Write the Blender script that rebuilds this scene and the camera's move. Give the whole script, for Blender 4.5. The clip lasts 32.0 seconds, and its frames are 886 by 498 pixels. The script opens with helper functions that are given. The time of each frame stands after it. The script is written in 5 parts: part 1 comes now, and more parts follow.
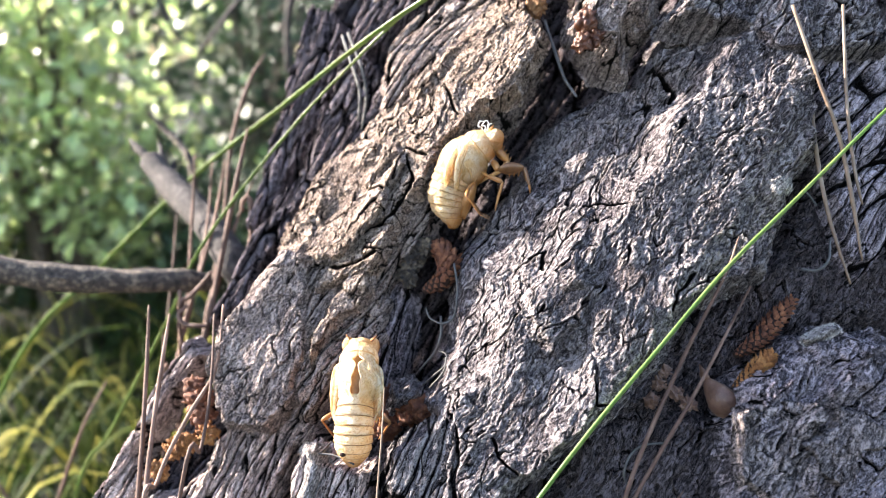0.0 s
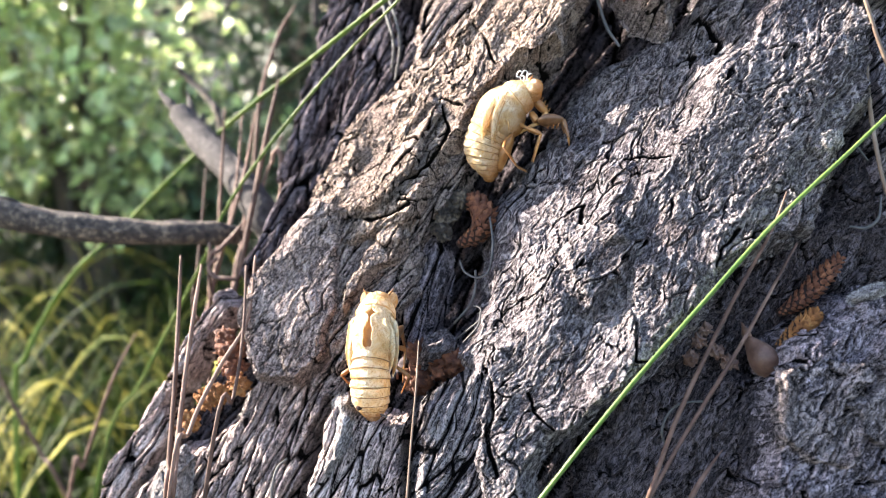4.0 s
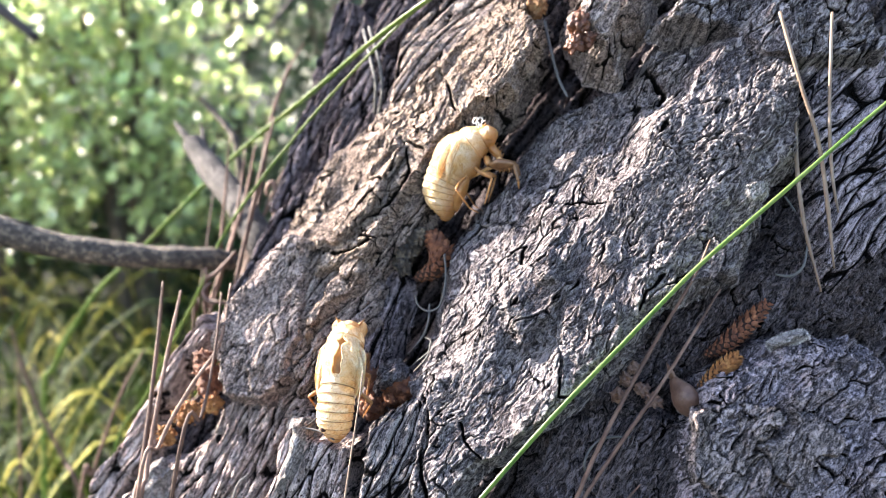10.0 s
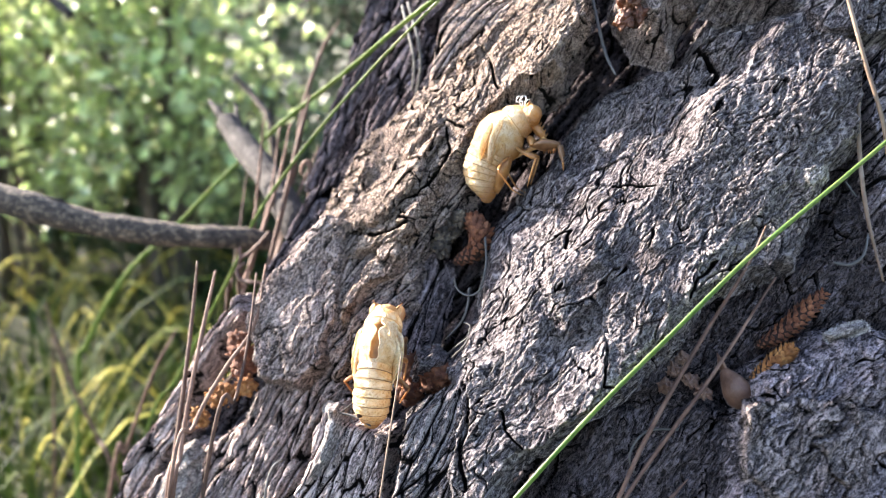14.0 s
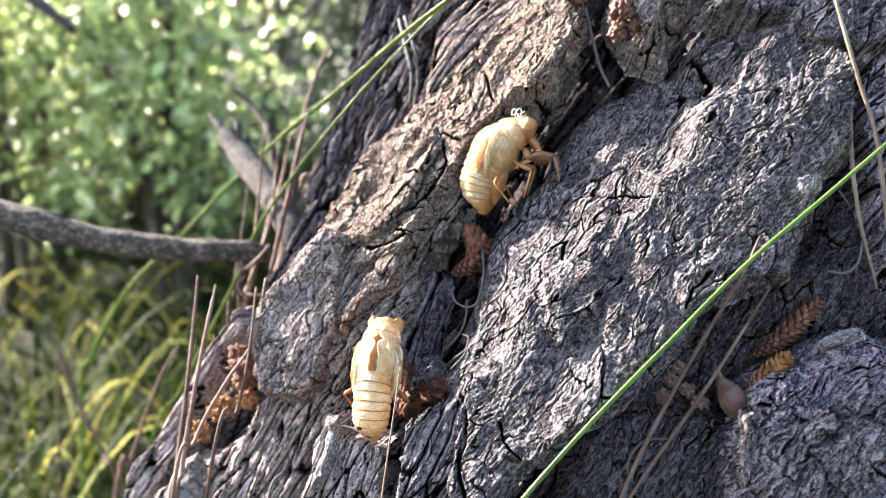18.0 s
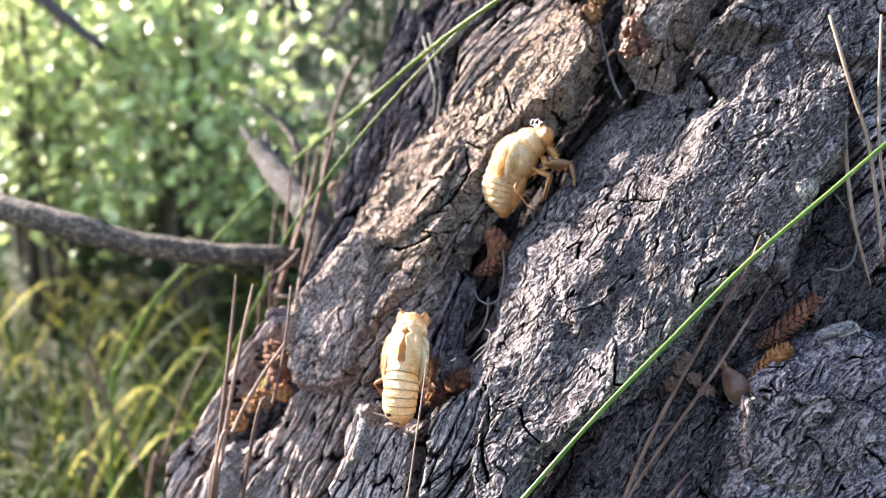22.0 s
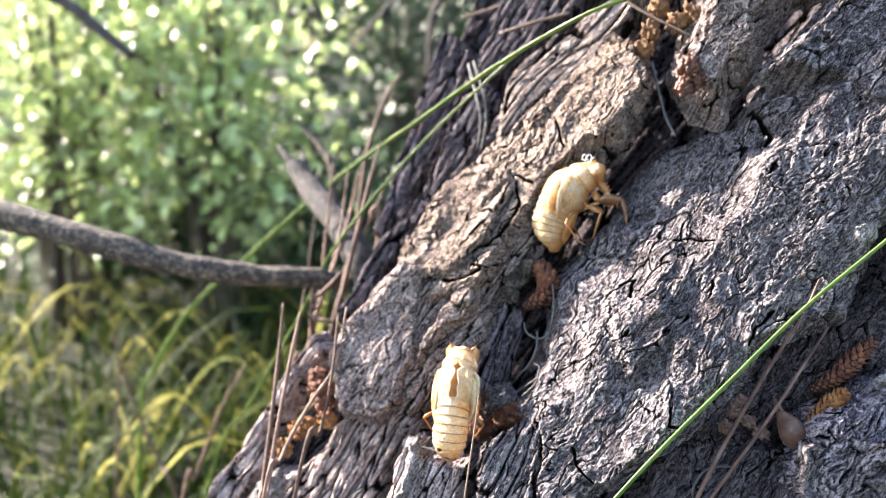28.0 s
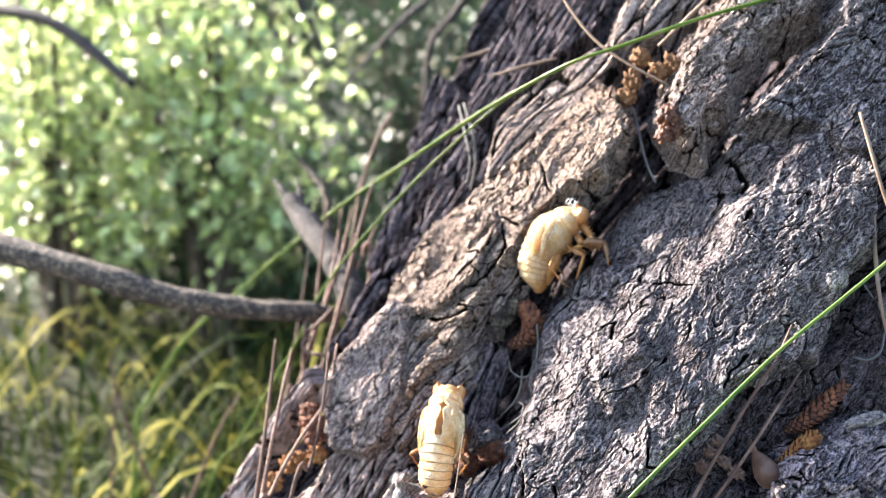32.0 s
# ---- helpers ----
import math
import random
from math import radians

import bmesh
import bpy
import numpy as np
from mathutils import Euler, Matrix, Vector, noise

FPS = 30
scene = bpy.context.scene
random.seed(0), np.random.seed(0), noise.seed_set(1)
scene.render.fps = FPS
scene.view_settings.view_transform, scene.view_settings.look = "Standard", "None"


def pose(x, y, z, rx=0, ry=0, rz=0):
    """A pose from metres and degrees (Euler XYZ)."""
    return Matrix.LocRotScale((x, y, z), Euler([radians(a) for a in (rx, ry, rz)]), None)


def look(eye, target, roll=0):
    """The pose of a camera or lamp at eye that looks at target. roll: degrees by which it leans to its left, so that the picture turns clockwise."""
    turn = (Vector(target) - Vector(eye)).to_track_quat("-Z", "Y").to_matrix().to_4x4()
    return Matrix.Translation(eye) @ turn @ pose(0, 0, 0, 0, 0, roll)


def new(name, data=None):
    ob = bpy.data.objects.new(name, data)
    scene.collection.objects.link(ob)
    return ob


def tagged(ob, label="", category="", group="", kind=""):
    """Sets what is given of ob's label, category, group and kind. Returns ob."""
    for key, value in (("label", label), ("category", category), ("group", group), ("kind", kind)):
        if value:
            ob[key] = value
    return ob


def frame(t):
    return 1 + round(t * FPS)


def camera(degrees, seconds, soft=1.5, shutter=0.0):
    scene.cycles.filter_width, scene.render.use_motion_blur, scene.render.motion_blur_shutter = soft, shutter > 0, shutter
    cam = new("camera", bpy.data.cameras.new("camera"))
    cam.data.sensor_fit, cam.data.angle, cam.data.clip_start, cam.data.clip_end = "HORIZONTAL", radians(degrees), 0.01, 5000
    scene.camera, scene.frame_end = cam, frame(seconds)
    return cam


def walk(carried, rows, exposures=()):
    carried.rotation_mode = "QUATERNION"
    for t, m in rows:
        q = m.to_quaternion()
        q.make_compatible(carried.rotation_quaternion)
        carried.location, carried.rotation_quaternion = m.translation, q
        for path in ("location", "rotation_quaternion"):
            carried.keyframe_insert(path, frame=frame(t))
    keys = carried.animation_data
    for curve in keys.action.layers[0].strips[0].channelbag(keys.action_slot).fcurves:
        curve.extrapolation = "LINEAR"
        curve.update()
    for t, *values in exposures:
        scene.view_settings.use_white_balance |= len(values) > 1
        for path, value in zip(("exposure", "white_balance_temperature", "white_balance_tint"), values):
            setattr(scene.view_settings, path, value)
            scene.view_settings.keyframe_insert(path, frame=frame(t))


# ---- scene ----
cam = camera(54.0, 32.0, soft=1.0)
cam.data.dof.use_dof = True
cam.data.dof.focus_distance = 0.187
cam.data.dof.aperture_fstop = 16.0
PATH = [
    (0, (-0.00194, -0.00405, 0.35330), (-0.00009, 0.19125, 0.31023), -0.242),
    (0.5, (0.00161, -0.00922, 0.35498), (0.00091, 0.18582, 0.31071), -0.317),
    (1, (0.00039, -0.01096, 0.35090), (-0.00147, 0.18331, 0.30339), 0.194),
    (1.5, (0.00067, -0.00909, 0.35101), (-0.00083, 0.18486, 0.30224), 0.217),
    (2, (-0.00025, -0.00453, 0.35011), (-0.00221, 0.18900, 0.29969), 0.017),
    (2.5, (-0.00375, -0.00677, 0.35098), (-0.00589, 0.18691, 0.30114), 0.063),
    (3, (-0.00418, -0.00478, 0.34941), (-0.00752, 0.18878, 0.29917), 0.235),
    (3.5, (-0.00648, -0.00177, 0.34995), (-0.00875, 0.19167, 0.29920), 0.338),
    (5.5, (0.00552, -0.00019, 0.35021), (-0.00366, 0.19271, 0.29820), -0.321),
    (6, (0.00788, 0.00133, 0.34817), (-0.00236, 0.19477, 0.29838), -0.212),
    (6.5, (0.01238, -0.00328, 0.35180), (-0.00092, 0.18978, 0.30130), -0.498),
    (7, (0.01524, -0.00464, 0.35334), (0.00005, 0.18882, 0.30498), -0.602),
    (7.5, (0.01747, -0.00454, 0.35309), (0.00153, 0.18895, 0.30507), -0.249),
    (8, (0.01706, -0.00537, 0.35402), (0.00080, 0.18805, 0.30578), 0.032),
    (8.5, (0.01786, -0.00615, 0.35296), (0.00231, 0.18757, 0.30575), 0.395),
    (9, (0.01645, -0.00659, 0.35268), (0.00179, 0.18711, 0.30511), 0.668),
    (9.5, (0.01810, -0.00798, 0.35548), (0.00258, 0.18545, 0.30709), 0.726),
    (10, (0.01944, -0.01129, 0.35669), (0.00341, 0.18257, 0.31018), 0.874),
    (10.5, (0.01998, -0.01264, 0.35651), (0.00346, 0.18093, 0.30899), 0.952),
    (11, (0.02237, -0.01371, 0.35769), (0.00499, 0.17967, 0.30971), 0.757),
    (11.5, (0.02301, -0.01251, 0.35491), (0.00597, 0.18108, 0.30767), 0.557),
    (12, (0.02214, -0.00956, 0.35630), (0.00297, 0.18294, 0.30555), 0.447),
    (12.5, (0.02193, -0.00875, 0.35622), (0.00219, 0.18358, 0.30503), 0.556),
    (13, (0.01751, -0.00759, 0.35376), (-0.00233, 0.18486, 0.30305), 0.998),
    (13.5, (0.01599, -0.00503, 0.35523), (-0.00564, 0.18707, 0.30396), 0.958),
    (15.5, (0.01693, -0.00847, 0.35580), (-0.00594, 0.18421, 0.30730), 1.265),
    (16, (0.01834, -0.00849, 0.35590), (-0.00337, 0.18422, 0.30698), 1.062),
    (16.5, (0.02046, -0.00856, 0.35629), (-0.00161, 0.18428, 0.30807), 0.704),
    (17, (0.01897, -0.00790, 0.35544), (-0.00265, 0.18497, 0.30712), 0.583),
    (17.5, (0.01732, -0.00728, 0.35625), (-0.00458, 0.18533, 0.30706), 0.354),
    (18, (0.01766, -0.00655, 0.35696), (-0.00565, 0.18593, 0.30785), 0.385),
    (18.5, (0.01644, -0.01153, 0.35849), (-0.00795, 0.18105, 0.31033), 0.291),
    (19, (0.01770, -0.01514, 0.35984), (-0.00716, 0.17766, 0.31283), 0.343),
    (19.5, (0.01955, -0.01783, 0.36076), (-0.00611, 0.17502, 0.31439), 0.151),
    (20, (0.01916, -0.02097, 0.36083), (-0.00686, 0.17218, 0.31593), 0.183),
    (20.5, (0.01649, -0.02375, 0.36181), (-0.00955, 0.16926, 0.31630), 0.594),
    (21, (0.01564, -0.02467, 0.36061), (-0.01123, 0.16861, 0.31676), 0.854),
    (21.5, (0.01822, -0.02248, 0.35982), (-0.00962, 0.17041, 0.31490), 0.424),
    (22, (0.01719, -0.02245, 0.35689), (-0.00942, 0.17046, 0.31132), 0.267),
    (22.5, (0.01992, -0.02141, 0.36043), (-0.00800, 0.17106, 0.31382), 0.150),
    (23, (0.02068, -0.02245, 0.36302), (-0.00713, 0.16994, 0.31601), -0.291),
    (23.5, (0.01814, -0.02573, 0.36506), (-0.00937, 0.16712, 0.31977), 0.198),
    (24, (0.01922, -0.02544, 0.36679), (-0.00911, 0.16740, 0.32195), -0.035),
    (24.5, (0.01674, -0.02398, 0.36558), (-0.01069, 0.16915, 0.32143), -0.043),
    (25, (0.01331, -0.02040, 0.36519), (-0.01407, 0.17245, 0.31981), 0.144),
    (25.5, (0.00935, -0.01787, 0.36650), (-0.01696, 0.17496, 0.32044), 0.277),
    (26, (0.00621, -0.01631, 0.36302), (-0.01943, 0.17688, 0.31809), 0.605),
    (26.5, (0.00833, -0.01939, 0.36475), (-0.01985, 0.17331, 0.31921), 0.347),
    (28.5, (0.00640, -0.02270, 0.36447), (-0.02303, 0.17004, 0.31992), 1.060),
    (29, (0.00336, -0.02254, 0.36356), (-0.02465, 0.17049, 0.31935), 1.272),
    (29.5, (0.00218, -0.02101, 0.36219), (-0.02600, 0.17187, 0.31743), 0.949),
    (30, (0.00615, -0.01897, 0.36430), (-0.02186, 0.17378, 0.31889), 0.602),
    (30.5, (0.00713, -0.01984, 0.36634), (-0.02138, 0.17290, 0.32121), 0.536),
    (31, (0.00848, -0.02377, 0.37312), (-0.01991, 0.16930, 0.32933), 0.628),
    (31.5, (0.00730, -0.02645, 0.37516), (-0.02053, 0.16698, 0.33260), 1.500),
    (32, (0.01117, -0.02776, 0.37096), (-0.01846, 0.16594, 0.33094), 1.311),
]
# the phone's own exposure breathes a little on the way: seconds, stops over the usual
BREATH = [(0, 0.0), (3, -0.02), (5.5, 0.04), (6.3, 0.18), (7, 0.36), (8, 0.28), (9, 0.14), (10, 0.14), (11, 0.0), (12, 0.2), (13, 0.02), (16, 0.0), (19, -0.02), (20, -0.12), (22, -0.04), (25, -0.10), (26.5, -0.06), (29, 0.03), (32, 0.0)]
walk(cam, [(t, look(eye, target, roll)) for t, eye, target, roll in PATH], [(t, 2.90 + stops, 6700, 15) for t, stops in BREATH])

# ---- world and sun ----
SUN = Vector((-0.84, 0.29, 0.46)).normalized()   # the way towards the sun
world = bpy.data.worlds.new("sky")
scene.world = world
world.use_nodes = True
wn = world.node_tree
sky = wn.nodes.new("ShaderNodeTexSky")
sky.sky_type, sky.sun_disc = "NISHITA", False
sky.sun_elevation = math.asin(SUN.z)
sky.sun_rotation = math.atan2(SUN.x, SUN.y)
wn.links.new(sky.outputs[0], wn.nodes["Background"].inputs[0])
wn.nodes["Background"].inputs[1].default_value = 0.125
lamp = bpy.data.lights.new("sun", "SUN")
lamp.energy, lamp.angle, lamp.color = 4.8, radians(1.0), (1.0, 0.94, 0.84)
new("sun", lamp).matrix_basis = look(SUN * 3, (0, 0, 0))


# ---- the leaning bark face: its origin, out of it, across it, up it ----
FACE_O = Vector((0.0527, 0.1755, 0.3156))
FACE_N = Vector((-0.0347, -0.91549, 0.40085)).normalized()
FACE_U = (Vector((1, 0, 0)) - FACE_N * FACE_N.x).normalized()
FACE_V = FACE_N.cross(FACE_U)


# ---- materials ----
def material(name, rough=0.8, metal=0.0):
    m = bpy.data.materials.new(name)
    m.use_nodes = True
    b = m.node_tree.nodes["Principled BSDF"]
    b.inputs["Roughness"].default_value, b.inputs["Metallic"].default_value = rough, metal
    return m, m.node_tree, b


def node(tree, kind, links=(), **values):
    n = tree.nodes.new("ShaderNode" + kind)
    for key, value in values.items():
        if key in n.inputs:
            n.inputs[key].default_value = value
        else:
            setattr(n, key, value)
    for socket, source in links:
        tree.links.new(source, n.inputs[socket])
    return n


def ramp(tree, source, stops):
    n = tree.nodes.new("ShaderNodeValToRGB")
    e = n.color_ramp.elements
    while len(e) < len(stops):
        e.new(0.5)
    for el, (at, c) in zip(e, stops):
        el.position, el.color = at, (*c, 1)
    tree.links.new(source, n.inputs[0])
    return n.outputs[0]


def mix(tree, a, b, fac, mode="MIX"):
    n = tree.nodes.new("ShaderNodeMix")
    n.data_type, n.blend_type = "RGBA", mode
    for i, s in ((0, fac), (6, a), (7, b)):
        if isinstance(s, (int, float)):
            n.inputs[i].default_value = s
        elif isinstance(s, tuple):
            n.inputs[i].default_value = (*s, 1)
        else:
            tree.links.new(s, n.inputs[i])
    return n.outputs[2]


def bark_material(name, dark, mid, pale, warm, edge, rough=0.92, pale_at=0.60, lean=55.0, long=2.2):
    """Weathered bark: grey cork with warm inner layers, fine grain along the trunk, crests paled for wear and caught
    light.
    """
    m, t, b = material(name, rough)
    co = node(t, "TexCoord").outputs["Object"]
    a = radians(lean)
    along, across = FACE_U * math.cos(a) + FACE_V * math.sin(a), FACE_U * math.sin(a) - FACE_V * math.cos(a)
    turn = Matrix((along, across, along.cross(across))).to_euler()
    g = node(t, "Mapping", [("Vector", co)], Rotation=turn).outputs[0]
    g = node(t, "Mapping", [("Vector", g)], Scale=(1 / long, 1.0, 1.0)).outputs[0]
    big = node(t, "TexNoise", [("Vector", co)], Scale=42.0, Detail=6.0, Roughness=0.62).outputs[0]
    patch = node(t, "TexNoise", [("Vector", co)], Scale=110.0, Detail=6.0, Roughness=0.65, Distortion=0.6).outputs[0]
    grain = node(t, "TexNoise", [("Vector", g)], Scale=900.0, Detail=5.0, Roughness=0.75).outputs[0]
    speck = node(t, "TexNoise", [("Vector", g)], Scale=2600.0, Detail=3.0, Roughness=0.8).outputs[0]
    fine = node(t, "TexNoise", [("Vector", g)], Scale=1050.0, Detail=4.0, Roughness=0.62, Distortion=1.0).outputs[0]
    fine = node(t, "Math", [(0, fine)], operation="SUBTRACT")
    fine.inputs[1].default_value = 0.5
    fine = node(t, "Math", [(0, fine.outputs[0])], operation="ABSOLUTE").outputs[0]
    low, high = tuple(0.45 * c for c in mid), tuple(0.6 * c + 0.4 * p for c, p in zip(mid, pale))
    base = ramp(t, grain, [(0.38, low), (0.50, mid), (0.62, high)])
    base = mix(t, base, warm, ramp(t, big, [(0.48, (0, 0, 0)), (0.70, (0.65, 0.65, 0.65))]))
    base = mix(t, base, pale, ramp(t, patch, [(pale_at, (0, 0, 0)), (pale_at + 0.1, (0.65, 0.65, 0.65))]))
    base = mix(t, base, ramp(t, speck, [(0.41, (0.26, 0.25, 0.25)), (0.50, (0.90, 0.90, 0.90)), (0.59, (1.7, 1.67, 1.64))]), 0.9, "MULTIPLY")
    layer = node(t, "Attribute", attribute_name="layer").outputs["Fac"]
    base = mix(t, base, ramp(t, layer, [(0.0, (0.66, 0.61, 0.58)), (0.5, (1.0, 1.0, 1.0)), (1.0, (1.25, 1.22, 1.19))]), 0.9, "MULTIPLY")
    # wear pales the crests, and the light they catch is painted in too
    chip = node(t, "Attribute", attribute_name="lit_wear").outputs["Fac"]
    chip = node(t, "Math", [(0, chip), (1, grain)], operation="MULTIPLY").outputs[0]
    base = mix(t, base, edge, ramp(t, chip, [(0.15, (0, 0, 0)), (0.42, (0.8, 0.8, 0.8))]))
    # fine lines and cracks painted dark, crease shade put into the colour
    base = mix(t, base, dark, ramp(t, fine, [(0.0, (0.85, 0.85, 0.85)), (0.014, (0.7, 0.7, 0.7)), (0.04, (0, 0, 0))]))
    black = node(t, "Attribute", attribute_name="crack_shade").outputs["Fac"]
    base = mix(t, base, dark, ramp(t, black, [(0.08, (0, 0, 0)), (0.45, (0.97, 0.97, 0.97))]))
    t.links.new(base, b.inputs["Base Color"])
    b1 = node(t, "Bump", [("Height", grain)], Strength=0.8, Distance=0.0006)
    b2 = node(t, "Bump", [("Height", fine), ("Normal", b1.outputs[0])], Strength=0.9, Distance=0.0012)
    b3 = node(t, "Bump", [("Height", speck), ("Normal", b2.outputs[0])], Strength=0.9, Distance=0.0004)
    t.links.new(b3.outputs[0], b.inputs["Normal"])
    b.inputs["Specular IOR Level"].default_value = 0.03
    return m


def plain(name, colors, scale, rough=0.6, bump=0.0, sub=0.0, spec=0.4, through_light=0.0, vary=0.0, spread=(0.65, 1.25)):
    """A surface whose colour wanders between a few tones, with a fine relief."""
    m, t, b = material(name, rough)
    co = node(t, "TexCoord").outputs["Object"]
    n = node(t, "TexNoise", [("Vector", co)], Scale=scale, Detail=5.0, Roughness=0.65).outputs[0]
    k = len(colors)
    if vary:
        own = node(t, "MapRange", [("Value", node(t, "ObjectInfo").outputs["Random"])])
        own.inputs["To Min"].default_value, own.inputs["To Max"].default_value = -vary, vary
        n = node(t, "Math", [(0, n), (1, own.outputs[0])], operation="ADD").outputs[0]
    col = ramp(t, n, [(0.3 + 0.4 * i / max(1, k - 1), c) for i, c in enumerate(colors)])
    rnd = node(t, "ObjectInfo").outputs["Random"]
    isl = node(t, "NewGeometry").outputs["Random Per Island"]
    col = mix(t, col, ramp(t, isl, [(0.0, (spread[0],) * 3), (1.0, (spread[1], spread[1], 0.95 * spread[1]))]), 0.8, "MULTIPLY")
    col = mix(t, col, ramp(t, rnd, [(0.0, (0.85, 0.85, 0.85)), (1.0, (1.12, 1.12, 1.12))]), 0.8, "MULTIPLY")
    t.links.new(col, b.inputs["Base Color"])
    b.inputs["Specular IOR Level"].default_value = spec
    if bump:
        f = node(t, "TexNoise", [("Vector", co)], Scale=scale * 7, Detail=4.0).outputs[0]
        bn = node(t, "Bump", [("Height", f)], Strength=0.6, Distance=bump)
        t.links.new(bn.outputs[0], b.inputs["Normal"])
    if through_light:
        tr = node(t, "BsdfTranslucent", [("Color", col)])
        mx = node(t, "MixShader", [(1, b.outputs[0]), (2, tr.outputs[0])], Fac=through_light)
        t.links.new(mx.outputs[0], t.nodes["Material Output"].inputs[0])
    return m


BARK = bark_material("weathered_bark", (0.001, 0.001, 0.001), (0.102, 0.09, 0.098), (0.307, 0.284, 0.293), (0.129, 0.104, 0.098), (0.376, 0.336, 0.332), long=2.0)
# bark of the recesses, darkened in colour to deepen their shade
BARK_DEEP_SHADE = bark_material("deep_shaded_bark", (0.004, 0.003, 0.003), (0.067, 0.057, 0.061), (0.179, 0.151, 0.166), (0.078, 0.056, 0.052), (0.179, 0.151, 0.16), pale_at=0.68, lean=58.0, long=3.0)
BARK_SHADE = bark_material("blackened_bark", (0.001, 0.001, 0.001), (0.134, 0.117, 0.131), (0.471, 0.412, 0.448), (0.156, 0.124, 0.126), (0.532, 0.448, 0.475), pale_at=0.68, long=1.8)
# darker copy for the far flank, whose shade is put into the colour
BARK_FLANK_SHADE = bark_material("shaded_flank_bark", (0.001, 0.001, 0.001), (0.082, 0.072, 0.082), (0.290, 0.254, 0.282), (0.096, 0.076, 0.079), (0.327, 0.276, 0.299), pale_at=0.68, long=1.8)
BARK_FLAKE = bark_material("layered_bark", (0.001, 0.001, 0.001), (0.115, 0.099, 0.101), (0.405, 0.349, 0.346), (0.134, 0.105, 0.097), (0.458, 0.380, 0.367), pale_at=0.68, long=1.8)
# lightened copy for the ridge top, its sunlight put into the colour
BARK_LIT = bark_material("sunlit_bark", (0.004, 0.003, 0.002), (0.249, 0.192, 0.163), (0.459, 0.364, 0.31), (0.322, 0.222, 0.171), (0.491, 0.391, 0.321), pale_at=0.56, lean=50.0, long=1.3)
# midway copy for the ridge sides and knob, with some sunlight painted in
BARK_HALF_LIT = bark_material("half_lit_bark", (0.005, 0.004, 0.003), (0.26, 0.21, 0.198), (0.509, 0.418, 0.382), (0.316, 0.236, 0.198), (0.533, 0.435, 0.382), pale_at=0.58, lean=55.0, long=1.8)
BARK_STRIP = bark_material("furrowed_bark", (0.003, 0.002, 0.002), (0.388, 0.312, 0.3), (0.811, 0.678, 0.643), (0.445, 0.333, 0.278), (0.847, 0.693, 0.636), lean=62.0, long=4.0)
BARK_PALE = bark_material("pale_flake", (0.034, 0.032, 0.031), (0.275, 0.25, 0.243), (0.356, 0.329, 0.319), (0.243, 0.211, 0.191), (0.373, 0.345, 0.326), lean=60.0)
LEAF = plain("shrub_leaf", [(0.12, 0.215, 0.073), (0.36, 0.435, 0.185), (0.49, 0.52, 0.31)], 30, 0.33, spec=0.9, through_light=0.5, spread=(0.3, 2.1))
# darker leaf tone: shade of the rear and low shrubs put into colour
LEAF_SHADED = plain("shaded_leaf", [(0.012, 0.030, 0.013), (0.032, 0.062, 0.029), (0.092, 0.125, 0.064)], 14, 0.45, spec=0.3, through_light=0.3)
GRASS = plain("grass_blade", [(0.010, 0.030, 0.004), (0.085, 0.115, 0.012), (0.58, 0.52, 0.15)], 9, 0.55, spec=0.12, through_light=0.4, vary=0.25)
TURF = plain("turf", [(0.009, 0.022, 0.004), (0.026, 0.050, 0.009), (0.08, 0.092, 0.022)], 9, 0.7, spec=0.1, through_light=0.15)
BLADE = plain("fresh_blade", [(0.063, 0.133, 0.021), (0.105, 0.175, 0.035), (0.168, 0.224, 0.063)], 60, 0.42, 0.0002, through_light=0.2)
STRAW = plain("dry_stem", [(0.04, 0.020, 0.014), (0.088, 0.047, 0.033), (0.17, 0.105, 0.08)], 120, 0.75, 0.0003, vary=0.12)
NEEDLE = plain("dry_needle", [(0.07, 0.042, 0.027), (0.13, 0.086, 0.058), (0.21, 0.16, 0.125)], 80, 0.6, 0.0002)
FIBRE = plain("grey_fibre", [(0.032, 0.031, 0.031), (0.082, 0.078, 0.076)], 200, 0.7)
DEADWOOD = plain("dead_wood", [(0.007, 0.006, 0.006), (0.028, 0.023, 0.022), (0.085, 0.07, 0.066)], 420, 0.85, 0.0008)
TWIG = plain("twig_bark", [(0.005, 0.004, 0.004), (0.050, 0.038, 0.030), (0.22, 0.17, 0.12)], 420, 0.85, 0.0008)
SOIL = plain("litter_soil", [(0.006, 0.008, 0.003), (0.014, 0.016, 0.006), (0.028, 0.026, 0.012)], 12, 0.95, 0.01)


# ---- building helpers ----
def smooth(ob):
    ob.data.polygons.foreach_set("use_smooth", [True] * len(ob.data.polygons))
    return ob


def part(name, bm, mat, parent=None, label="", world=True):
    """Links a bmesh or a mesh as one object, under a thing or part if one is given. world: its points are places in the world."""
    if isinstance(bm, bmesh.types.BMesh):
        me = bpy.data.meshes.new(name)
        bm.normal_update()
        bm.to_mesh(me)
        bm.free()
    else:
        me = bm
    ob = new(name, me)
    if mat and not me.materials:
        me.materials.append(mat)
    if parent:
        ob.parent = parent
        if world:
            m = parent.matrix_basis.copy()
            if parent.parent:
                m = parent.parent.matrix_basis @ parent.matrix_parent_inverse @ m
            ob.matrix_parent_inverse = m.inverted()
    if label:
        tagged(ob, label)
    return smooth(ob)


def thing(name, m, label, category, group="", kind=""):
    ob = new(name)
    ob.empty_display_size = 0.01
    ob.matrix_basis = m
    return tagged(ob, label, category, group, kind)


